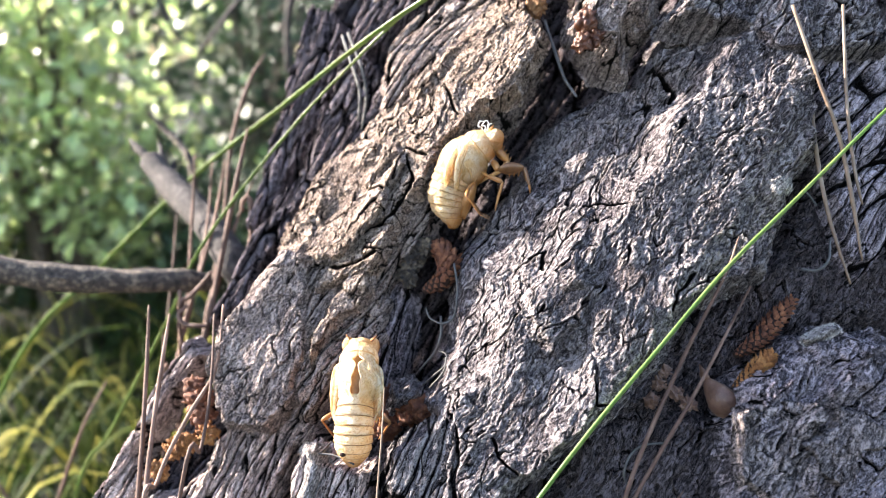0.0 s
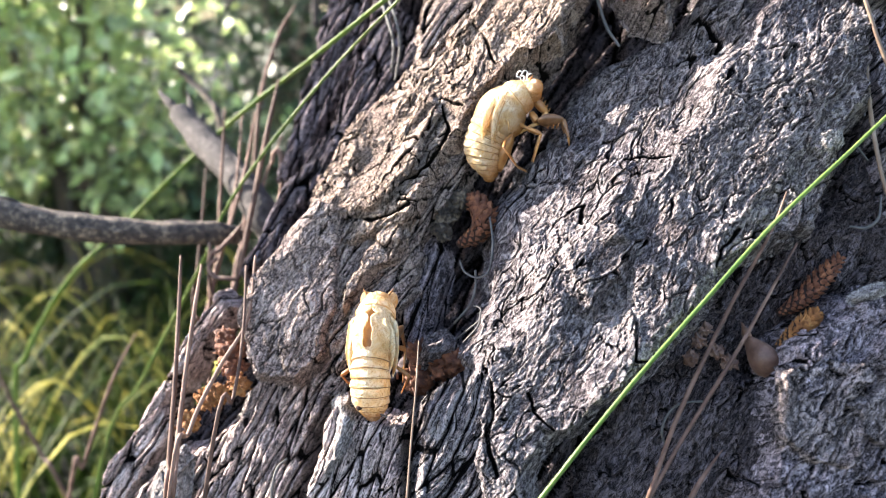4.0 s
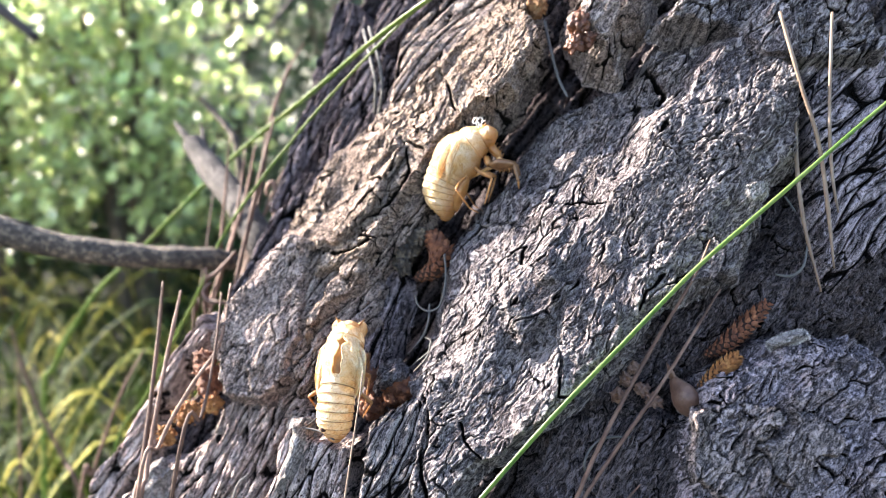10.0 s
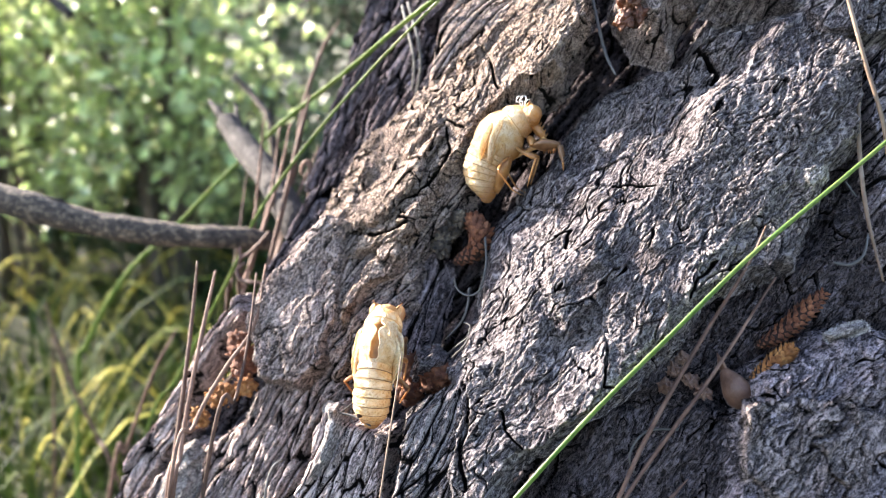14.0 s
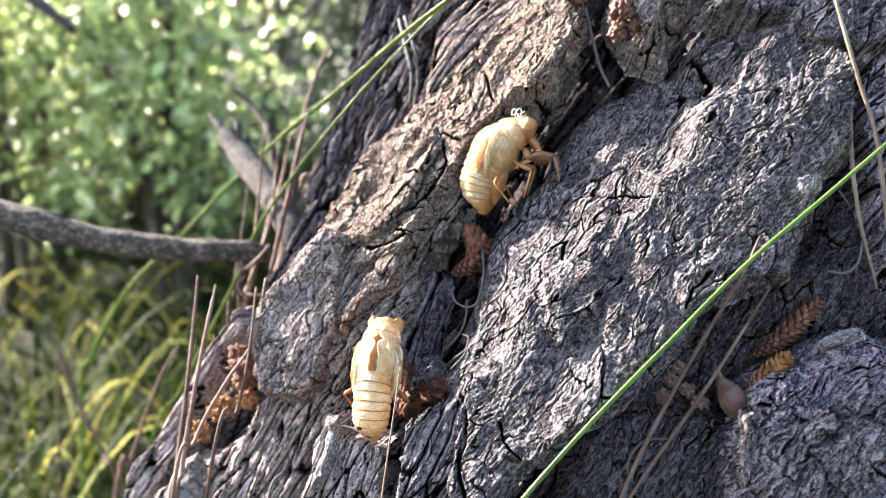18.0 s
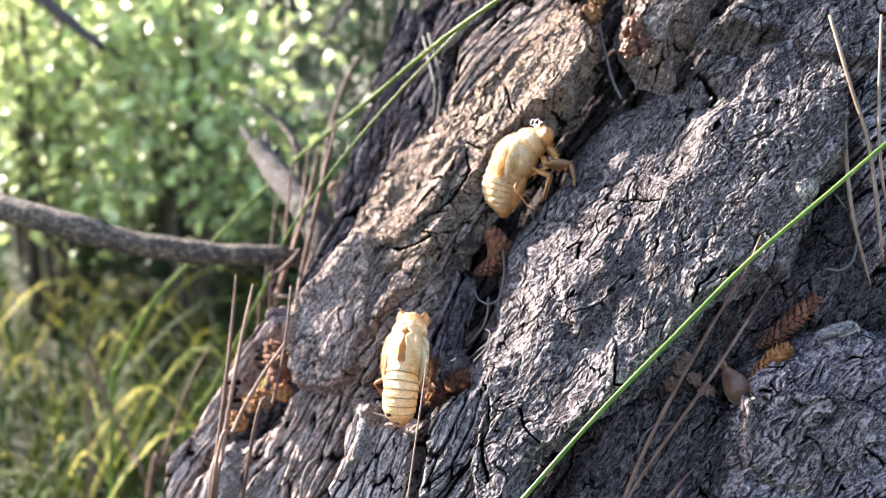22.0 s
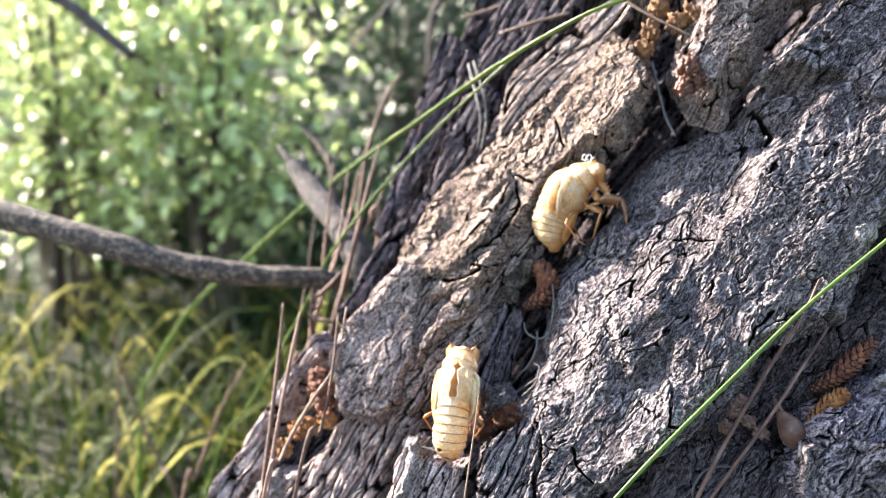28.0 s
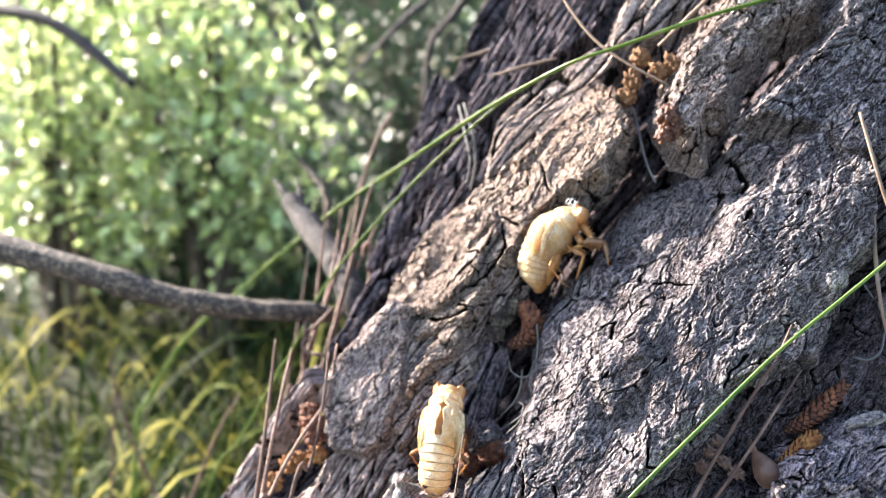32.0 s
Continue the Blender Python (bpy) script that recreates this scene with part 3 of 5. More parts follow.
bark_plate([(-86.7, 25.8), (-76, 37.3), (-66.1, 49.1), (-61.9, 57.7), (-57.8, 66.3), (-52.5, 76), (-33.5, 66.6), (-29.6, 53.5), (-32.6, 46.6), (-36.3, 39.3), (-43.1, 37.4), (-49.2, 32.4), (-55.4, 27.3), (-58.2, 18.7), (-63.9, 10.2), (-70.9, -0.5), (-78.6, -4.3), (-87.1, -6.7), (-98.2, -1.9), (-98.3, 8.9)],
           0, 9, (0, 0), 50, 16, BARK_LIT, bend=RIDGE, flake=1.0, terrace=1.0, crumb=1.2, bevel=2.2, step=0.19,
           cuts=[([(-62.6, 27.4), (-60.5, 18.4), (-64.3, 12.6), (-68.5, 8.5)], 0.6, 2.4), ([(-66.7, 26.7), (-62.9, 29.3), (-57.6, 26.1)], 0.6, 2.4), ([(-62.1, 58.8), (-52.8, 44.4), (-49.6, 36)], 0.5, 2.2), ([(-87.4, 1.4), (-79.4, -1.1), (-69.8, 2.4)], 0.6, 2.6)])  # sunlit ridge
bark_plate([(-45.1, 61.6), (-33, 55.4), (-30.7, 48.5), (-35.8, 41.7), (-41.8, 38.7), (-47.4, 44.3), (-54.3, 44), (-59.9, 43.1), (-62.3, 47.8), (-54.8, 54.8)], 0, 2.2, (0, 0), 52, 43, BARK_LIT, bend=RIDGE_CAP, grow=0.3, bevel=0.8, flake=0.9, terrace=0.9, crumb=1.5)  # ridge cap
bark_plate([(-91.1, 21.7), (-85.3, 29.1), (-76.3, 35.7), (-64.8, 30.7), (-62.9, 23.7), (-66.9, 18.1), (-68.1, 10.9), (-72.2, 5.9), (-78.1, 1.1), (-87.4, 1.4), (-96.9, 5.6), (-95.2, 13.6)], 0, 2.2, (0, 0), 50, 44, BARK_LIT, bend=RIDGE_CAP, grow=0.2, bevel=0.8, flake=1.2, terrace=1.2, crumb=2.0)  # ridge cap
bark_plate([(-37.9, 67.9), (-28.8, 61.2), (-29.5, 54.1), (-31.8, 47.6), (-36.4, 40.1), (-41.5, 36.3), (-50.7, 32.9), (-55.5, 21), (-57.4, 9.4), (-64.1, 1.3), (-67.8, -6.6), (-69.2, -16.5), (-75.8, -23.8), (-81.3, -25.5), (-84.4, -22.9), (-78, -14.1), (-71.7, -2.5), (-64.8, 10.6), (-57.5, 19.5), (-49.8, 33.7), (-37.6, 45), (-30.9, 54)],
           -25, 12, (-0.10, 0.12), 52, 17, BARK_HALF_LIT, furrow=1.0, wide=2.8, grow=2.6, crumb=1.0)  # ridge flank
bark_plate([(-93, -4), (-80, 1), (-70, 1), (-69, -9), (-71, -18), (-78, -23), (-84, -34), (-88, -37), (-90, -29), (-88, -20), (-90, -12)], -29, 10, (0.1, 0), 66, 18, BARK_HALF_LIT, furrow=1.1, wide=2.8, grow=2.5)  # ridge foot
bark_plate([(-75.4, -0.6), (-70.4, -1.1), (-71.4, -6.8), (-78, -14.1), (-83.1, -21.4), (-85.1, -22.9), (-84.8, -18), (-81, -11.5)], -23, 5, (0.1, 0), 58, 45, BARK_LIT, grow=0.2, bevel=1.0, flake=0.7, terrace=0.6)  # pale splinter
bark_plate([(-109, -14), (-101, -4), (-93, 4), (-87, 2), (-88, -10), (-88, -23), (-91, -32), (-98, -39), (-107, -36), (-112, -26)], -29, 11, (0.2, 0), 60, 19, BARK_HALF_LIT, flake=0.55, terrace=0.5, crumb=0.5, grow=2.0)  # oval
bark_plate([(-70.8, 0.7), (-65.6, -0.4), (-62.5, -4.7), (-61.5, -11.9), (-62.2, -17.7), (-63.5, -25), (-65, -31.6), (-70.1, -31.3), (-72.5, -18.5)], -33, 6, (0, 0), 66, 20, BARK_SHADE, furrow=0.7, wide=4.0, crumb=1.0)  # crevice
bark_plate([(-153, -85), (-143, -68), (-133, -58), (-124, -55), (-114, -48), (-110, -38), (-101, -38), (-90, -29), (-84, -41), (-90, -44), (-94, -51), (-97, -64), (-100, -81)], -43, 12, (0.32, 0), 60, 21, BARK_STRIP, furrow=1.3, wide=3.0)  # lower flank
bark_plate([(-84.1, 73.6), (-75, 67.7), (-70.5, 57.9), (-77.5, 49.8), (-91.2, 31.8), (-101.3, 16), (-108, 15.7), (-104.3, 27.4), (-92.6, 47.4), (-86.2, 63.5)], -67, 14, (0.3, 0), 58, 22, BARK_FLANK_SHADE, furrow=1.0, wide=2.5, grow=2.4)  # far flank
bark_plate([(6.2, -28.2), (10.5, -25.1), (17, -22.5), (21.3, -20.5), (27.8, -19.6), (38.3, -20.7), (48.6, -25.7), (47.4, -62.2), (-5.3, -66.8), (-1.2, -56.3), (2.2, -47.3), (4.6, -36.1)], 4, 14, (-0.08, -0.05), 50, 23, BARK_SHADE, bevel=4.5, flake=1.2, terrace=1.4, crumb=0.8, grow=1.2)  # lower right
bark_plate([(4.6, -36.6), (9.9, -33.9), (14.7, -33.9), (17.3, -35.5), (20.4, -35.3), (22.7, -37.6), (20.4, -40.2), (15.7, -41.3), (14.7, -43), (17.8, -43.8), (18.8, -48), (16.2, -53), (7.9, -54.1), (4.1, -48)], 8.6, 5, (-0.10, 0.02), 40, 24, BARK_FLAKE, bevel=0.5, flake=0.8, terrace=1.2, crumb=0.7, grow=0.4)  # raised flake
bark_plate([(23.1, -34), (29.4, -35.6), (33.5, -39.1), (31.9, -42.9), (27.2, -43.3), (26.1, -48.7), (22.5, -50), (19.7, -47), (18.8, -43.3), (16.7, -42.1), (22, -39.9), (23.9, -37.2)], 6.6, 4, (-0.10, 0), 70, 38, BARK_FLAKE, bevel=0.5, flake=0.8, terrace=0.9, grow=0.4)  # second flake
bark_plate([(-27, -46.5), (-22.4, -37.9), (-11.8, -34.9), (-3.5, -36.7), (4.6, -37.4), (5.9, -45.4), (3.9, -54.8), (-2.1, -62.1), (-20, -71), (-29, -72), (-31, -57)], -5, 7, (0.12, 0), 55, 25, BARK_DEEP_SHADE, flake=1.1, terrace=1.0, bevel=4)  # low middle
bark_plate([(12.2, -9.8), (20.3, -0.8), (28.3, 19.3), (39.4, 18.3), (48.9, 8.2), (46.1, -16.8), (31.3, -17.9), (16.3, -21.8), (8.2, -29), (-0.8, -33), (-5.9, -39.2), (-15.3, -39.8), (-17.8, -35.2), (-5.2, -17.6)], -8.0, 5, (-0.06, 0), 55, 40, BARK_DEEP_SHADE, flake=0.9, terrace=0.8, crumb=2.2, bevel=4)  # hollow
bark_plate([(-23, 54.9), (-20.5, 64.9), (-15.9, 74.3), (-9.8, 87), (9.6, 93.2), (20.5, 93), (19.1, 80.5), (12.3, 75.9), (4.9, 71.3), (-1.1, 63.6), (-2.4, 54.5), (-8.4, 49.1), (-10.3, 40.9), (-17.2, 44.5)], -2.5, 16, (0.05, 0.06), 48, 26, BARK_HALF_LIT, flake=1.0, terrace=1.3, bevel=6, grow=0.8)  # knob
bark_plate([(-68.5, 61.9), (-54.3, 74.5), (-36, 84.4), (-34.1, 78.2), (-42.4, 65.9), (-53.1, 53.5), (-65.6, 44.6), (-68.8, 42.8)], -33, 14, (0.4, -0.2), 52, 27, BARK_HALF_LIT, furrow=0.9, wide=4.0, grow=2.2)  # upper ridge
bark_plate([(-35.1, 83), (-30.9, 96.3), (-24.8, 107.1), (-1, 106.7), (-5.5, 96.1), (-16.4, 90.9), (-28.7, 80.4)], -26, 14, (0.1, 0), 52, 28, BARK_HALF_LIT, furrow=0.9, wide=4.0, grow=2.2)  # top ridge
bark_plate([(-97, 97.4), (-89.3, 93.1), (-86.5, 84.4), (-89.6, 71.4), (-94.3, 54.3), (-106.8, 33.1), (-114, 22.5), (-118.3, 24.3), (-110.5, 49.6), (-105.8, 66.7), (-102.2, 84.1)], -82, 14, (0.2, 0), 66, 29, BARK_FLANK_SHADE, furrow=1.0, wide=2.5)  # far spike
bark_plate([(-81.1, 83.4), (-74.7, 99.8), (-68, 114.3), (-65, 126.9), (-29, 126.4), (-35.7, 110), (-39, 99.8), (-56.9, 88.7), (-71.1, 75.5), (-79.9, 67.4), (-83.2, 73.3)], -58, 14, (0.35, 0), 58, 30, BARK_FLANK_SHADE, furrow=1.0, wide=2.5, grow=2)  # far top
bark_plate([(30, 43), (38, 50), (54, 50), (50, 2), (34, -8), (32, 2), (31, 18)], -5, 8, (-0.1, 0), 55, 31, BARK_SHADE, furrow=0.8, wide=4)  # right edge
bark_plate([(-1, 51), (8, 62), (19, 74), (22, 90), (47, 89), (46, 43), (28, 41), (16, 46)], 1.5, 12, (-0.05, 0), 50, 32, flake=0.8, bevel=3)  # upper right
bark_plate([(-124, -16), (-134, -30), (-142, -45), (-152, -63), (-159, -76), (-164, -88), (-150, -87), (-148, -72), (-139, -60), (-134, -54), (-137, -46), (-133, -38), (-126, -30), (-118, -20)], -54, 14, (0.2, 0), 60, 33, BARK_STRIP, furrow=1.4, wide=3.2)  # left edge
bark_plate([(-138, -74), (-135, -61), (-129, -57), (-126, -59), (-126, -66), (-129, -75), (-136, -84)], -42, 4, (0.2, 0), 60, 34, BARK_PALE, grow=0.6, flake=0.4, terrace=0.3, crumb=0.3)  # pale flake
bark_plate([(-84, -43), (-80, -44), (-79, -48), (-81, -54), (-85, -59), (-88, -61), (-86, -54), (-85, -48)], -10.8, 6, (0.1, 0), 62, 35, BARK_PALE, grow=0.5, flake=0.4, terrace=0.3, crumb=0.4)  # pale nub
bark_plate([(20.1, -21.8), (22.5, -20.3), (27.3, -18.9), (28.2, -20), (24.1, -21.8), (20.9, -22.7)], 4.8, 2.5, (-0.1, 0), 20, 36, BARK_PALE, grow=0.1, wander=0.25, bevel=0.6, flake=0.3, terrace=0.2, crumb=0.3)  # pale spot
bark_plate([(-114, -48), (-112, -42), (-110, -43), (-110, -47), (-113, -50)], -41.5, 4, (0, 0), 60, 37, BARK_PALE, grow=0.3, flake=0.3, terrace=0.2, crumb=0.2)  # white chip
bark_plate([(-66, -36), (-65, -30), (-61, -28), (-57, -31), (-60, -34)], -19, 7, (0, 0.1), 30, 39, grow=0.6, flake=0.5, terrace=0.4)  # chip
bark_plate([(-125, -8), (-111, 19), (-104, 25), (-97, 29), (-103, 14), (-110, 7), (-113, -2), (-123, -9)], -70, 14, (0.2, 0), 62, 41, BARK_FLANK_SHADE, furrow=1.0, wide=2.5)  # far foot

TAIL_A, HEAD_A = (0.0031, 0.2012, 0.3127), (0.0172, 0.2034, 0.3363)
TAIL_B, HEAD_B = (-0.0201, 0.1718, 0.2659), (-0.0189, 0.1884, 0.2889)

# ---- the two cast cicada shells ----
def shell_material():
    """Thin glassy skin: cream where stretched, amber low on the sides and in the folds, finely wrinkled."""
    m, t, b = material("cast_shell", 0.24)
    co = node(t, "TexCoord").outputs["Object"]
    blotch = node(t, "TexNoise", [("Vector", co)], Scale=230.0, Detail=5.0, Roughness=0.65, Distortion=0.5).outputs[0]
    fold = node(t, "TexNoise", [("Vector", co)], Scale=620.0, Detail=4.0, Roughness=0.6, Distortion=1.4).outputs[0]
    col = ramp(t, blotch, [(0.30, (0.68, 0.38, 0.13)), (0.43, (0.83, 0.58, 0.28)), (0.59, (0.90, 0.76, 0.50))])
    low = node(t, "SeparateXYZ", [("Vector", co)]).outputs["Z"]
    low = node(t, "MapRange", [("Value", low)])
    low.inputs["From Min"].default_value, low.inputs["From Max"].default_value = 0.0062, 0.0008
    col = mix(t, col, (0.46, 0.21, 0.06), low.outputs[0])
    line = node(t, "Math", [(0, fold)], operation="SUBTRACT")
    line.inputs[1].default_value = 0.5
    line = node(t, "Math", [(0, line.outputs[0])], operation="ABSOLUTE").outputs[0]
    crease = ramp(t, line, [(0.0, (0.75, 0.75, 0.75)), (0.024, (0, 0, 0))])
    col = mix(t, col, (0.46, 0.22, 0.06), crease)
    t.links.new(col, b.inputs["Base Color"])
    b.inputs["Specular IOR Level"].default_value = 0.7
    b1 = node(t, "Bump", [("Height", blotch)], Strength=0.9, Distance=0.0026)
    b2 = node(t, "Bump", [("Height", fold), ("Normal", b1.outputs[0])], Strength=0.9, Distance=0.0012)
    t.links.new(b2.outputs[0], b.inputs["Normal"])
    tr = node(t, "BsdfTranslucent", [("Color", col)])
    mx = node(t, "MixShader", [(1, b.outputs[0]), (2, tr.outputs[0])], Fac=0.42)
    t.links.new(mx.outputs[0], t.nodes["Material Output"].inputs[0])
    return m


SHELL = shell_material()
SHELL_LEG = plain("shell_leg", [(0.24, 0.085, 0.020), (0.44, 0.215, 0.072)], 300, 0.35, 0.0, spec=0.5, through_light=0.3)
SHELL_CLAW = plain("shell_claw", [(0.10, 0.042, 0.016), (0.22, 0.11, 0.048)], 300, 0.35, spec=0.5, through_light=0.2)
SHELL_LINE = plain("shell_line", [(0.18, 0.08, 0.024), (0.36, 0.18, 0.06)], 500, 0.4, spec=0.4, through_light=0.2)
SHELL_RIM = plain("shell_rim", [(0.46, 0.22, 0.06), (0.62, 0.38, 0.15)], 300, 0.3, spec=0.6, through_light=0.3)
CONE_CORE = plain("cone_core", [(0.012, 0.005, 0.003), (0.035, 0.014, 0.008)], 500, 0.9, 0.0004)
THREAD = plain("white_thread", [(0.600, 0.584, 0.544), (0.680, 0.672, 0.640)], 300, 0.6)
# stations from tail to neck: back (x, z), belly (x, z), half width, in millimetres
BODY = [((0.0, 2.4), (1.4, -0.2), 2.0), ((0.5, 5.0), (3.2, 0.0), 3.3), ((1.4, 7.6), (4.6, 0.6), 4.0), ((3.8, 9.9), (6.6, 1.2), 4.3), ((6.5, 11.1), (8.2, 1.8), 4.3),
        ((9.5, 11.6), (9.9, 2.0), 4.2), ((12.4, 11.7), (11.6, 1.6), 4.2), ((15.5, 11.5), (13.8, 1.2), 4.6), ((18.6, 10.7), (16.2, 1.2), 4.5), ((21.0, 9.5), (18.2, 1.4), 4.4),
        ((22.8, 8.1), (19.6, 1.2), 4.2), ((24.0, 6.6), (20.4, 0.8), 3.8)]
BODY_LINE = rounded([(*a, *b, w) for a, b, w in BODY], 10)


def station(s):
    k = min(max(s, 0), len(BODY) - 1.001) * 10
    i = int(k)
    q = BODY_LINE[i] * (1 - k + i) + BODY_LINE[i + 1] * (k - i)
    top, low = Vector((q[0], 0, q[1])), Vector((q[2], 0, q[3]))
    return (top + low) / 2, (top - low) / 2, q[4]


def body_band(stops, start=0.0, around=36, wave=0.0):
    """A band of the hollow body; stops (station, swelling, half angle left open along the back)."""
    bm, last = bmesh.new(), None
    for s, swell, gap in stops:
        c, up, w = station(s)
        ring = []
        for k in range(around + 1):
            a = gap + (2 * math.pi - 2 * gap) * k / around
            f = swell * (1 + wave * math.sin(a * 9 + s * 3) + 0.05 * noise.noise(Vector((math.cos(a) * 2.4, math.sin(a) * 2.4, s * 2.1))) + 0.028 * noise.noise(Vector((math.cos(a) * 8, math.sin(a) * 8, s * 7))))
            ring.append(bm.verts.new((c + up * math.cos(a) * f + Vector((0, 1, 0)) * w * math.sin(a) * f) * 0.001))
        if last:
            for k in range(around):
                bm.faces.new((last[k], last[k + 1], ring[k + 1], ring[k]))
        last = ring
    if all(g == 0 for _, _, g in stops):
        bmesh.ops.remove_doubles(bm, verts=bm.verts[:], dist=1e-7)
    return bm


def blob(c, radii, turn=(0, 0, 0), sub=2, rough=0.0, seed=1):
    bm = bmesh.new()
    bmesh.ops.create_icosphere(bm, subdivisions=sub, radius=1)
    m = pose(*[k * 0.001 for k in c], *turn)
    for v in bm.verts:
        n = 1 + rough * noise.noise(v.co * 2.3 + Vector((seed * 7.1, 0, 0)))
        v.co = m @ Vector([a * b * n * 0.001 for a, b in zip(v.co, radii)])
    return bm


def mm(points):
    return [tuple(k * 0.001 for k in p) for p in points]


def cicada_shell(m, label, seed):
    rnd = random.Random(seed)
    root = thing("cicada_shell", m, label, "cicada shell", "cast cicada shells")
    cuts = [0.0, 1.0, 1.75, 2.45, 3.1, 3.75, 4.4, 5.05, 5.75]
    for a, b in zip(cuts, cuts[1:]):
        d = (b - a) / 6
        stops = [(a - 0.03 if a else 0.02, 1.0, 0), (a + d, 1.035, 0), (a + 3 * d, 1.03, 0), (b - d, 1.0, 0), (b - 0.2 * d, 0.955, 0), (b + d, 0.90, 0)]
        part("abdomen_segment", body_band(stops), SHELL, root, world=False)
        lip = a + 0.4 * d
        part("segment_rim", body_band([(lip - 0.03, 1.0, 0), (lip - 0.012, 1.05, 0), (lip + 0.012, 1.05, 0), (lip + 0.03, 1.0, 0)]), SHELL_LINE, root, world=False)
        part("segment_rim", body_band([(lip + 0.04, 1.01, 0), (lip + 0.07, 1.055, 0), (lip + 0.11, 1.05, 0), (lip + 0.15, 1.01, 0)]), SHELL, root, world=False)
    part("belly", blob((8.6, 0, 1.7), (6.0, 3.0, 1.6), (0, -14, 0), 3, 0.3, seed), SHELL_LEG, root, "amber underside", world=False)
    for y in (-1, 1):
        for k in range(3):
            part("side_fold", tube(mm([(17.8 - k, y * (4.2 + 0.2 * k), 9.2 - 1.6 * k, 0.12), (16.0 - k, y * (4.75 + 0.1 * k), 7.4 - 1.7 * k, 0.3), (14.4 - k, y * 4.9, 5.4 - 1.2 * k, 0.12)]), 6, 5), SHELL_RIM, root, world=False)
    part("tail_tip", blob((0.7, 0, 1.2), (1.1, 1.9, 1.5), (0, -30, 0)), SHELL, root, world=False)
    back = [(5.6, 1.0, 0.02), (5.8, 1.05, 0.20), (6.1, 1.09, 0.23), (6.4, 1.12, 0.17), (6.8, 1.15, 0.19), (7.1, 1.15, 0.12), (7.6, 1.12, 0.05), (7.85, 1.10, 0.13), (8.15, 1.07, 0.29), (8.35, 1.03, 0.11), (8.65, 0.98, 0.02), (8.9, 0.96, 0.0)]
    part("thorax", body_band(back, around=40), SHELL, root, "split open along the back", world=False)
    part("split_lining", body_band([(s, f * 0.80, 0.0) for s, f, g in back], around=32), SHELL_LINE, root, world=False)
    for y in (-1, 1):
        part("split_lip", tube([(*((lambda c, up, w: c + up * f * math.cos(g + 0.03) + Vector((0, y * w * f * math.sin(g + 0.03), 0)))(*station(s)) * 0.001), 0.00022) for s, f, g in back[:-1]], 6, 4), SHELL, root, world=False)
    part("pronotum", body_band([(8.8, 1.0, 0.0), (9.2, 1.05, 0.0), (9.8, 1.05, 0.0), (10.4, 1.02, 0.0), (10.95, 0.94, 0.0)], wave=0.012), SHELL, root, world=False)
    part("collar_rim", body_band([(8.95, 1.0, 0.0), (9.0, 1.06, 0.0), (9.08, 1.06, 0.0), (9.15, 1.0, 0.0)]), SHELL_RIM, root, world=False)
    part("head", blob((22.9, 0, 3.4), (2.4, 3.5, 3.0), (0, 25, 0), 3, 0.22, seed), SHELL, root, world=False)
    part("face", blob((21.2, 0, 0.0), (1.1, 1.3, 2.8), (0, 18, 0), 3, 0.12, seed + 1), SHELL_LEG, root, world=False)
    for k in range(5):
        part("face_ridge", tube(mm([(22.6 - k * 0.45, -1.5 + k * 0.1, 1.0 - k * 0.9, 0.12), (23.5 - k * 0.45, 0, 1.1 - k * 0.9, 0.16), (22.6 - k * 0.45, 1.5 - k * 0.1, 1.0 - k * 0.9, 0.12)]), 5, 4), SHELL_LEG, root, world=False)
    part("beak", tube(mm([(20.6, 0, -2.4, 0.9), (18.2, 0, -2.2, 0.6), (15.5, 0, -0.6, 0.45), (12.0, 0, 1.2, 0.2)]), 8, 5), SHELL_RIM, root, world=False)
    for y in (-1, 1):
        part("eye", blob((24.0, y * 3.0, 3.0), (1.8, 1.45, 1.9), (0, 20, 0), 3, 0.05), SHELL, root, world=False)
        part("antenna", tube(mm([(24.0, y * 1.9, 4.4, 0.35), (24.8, y * 2.7, 4.8, 0.28), (25.9, y * 3.7, 4.9, 0.06)]), 5, 4), SHELL_LEG, root, world=False)
        for (ax, az, bx, bz, cx, cz, out) in ((17.6, 7.6, 13.2, 6.8, 9.2, 4.9, 5.3), (15.8, 9.0, 12.0, 8.6, 9.0, 7.4, 4.9)):
            part("wing_pad", tube(mm([(ax + 1.2, y * (out - 1.2), az + 0.4, 0.3), (ax - 0.4, y * (out - 0.4), az, 1.25), (bx, y * out, bz, 1.2), (cx + 0.6, y * (out - 0.2), cz + 0.4, 0.8), (cx - 1.4, y * (out - 0.6), cz - 0.3, 0.2)]), 14, 5, 0.4), SHELL, root, world=False)
            for k in (-1, 0, 1):
                part("wing_vein", tube(mm([(ax, y * (out + 0.12), az + 0.45 * k, 0.1), (bx, y * (out + 0.42), bz + 0.55 * k, 0.12), (cx + 0.2, y * (out + 0.12), cz + 0.2 * k, 0.08)]), 5, 4), SHELL_RIM, root, world=False)
        w = rnd.uniform(-0.5, 0.5)
        legs = (((18.6, 1.6, 0.6), (17.6, 3.2, -1.4), (21.0, 3.8, -6.4), (18.2, 4.2, -9.4), (16.6, 4.0, -10.6), 1.15),
                ((15.2, 2.6, 1.6), (15.0, 4.4, 0.2), (15.6, 5.6, -3.6), (10.2, 5.2, -5.2), (8.9, 5.0, -5.6), 0.62),
                ((12.2, 2.8, 2.2), (10.4, 4.8, 2.6), (8.6, 7.9, 2.0), (6.4, 5.4, -3.0), (6.6, 5.0, -5.6), 0.52))
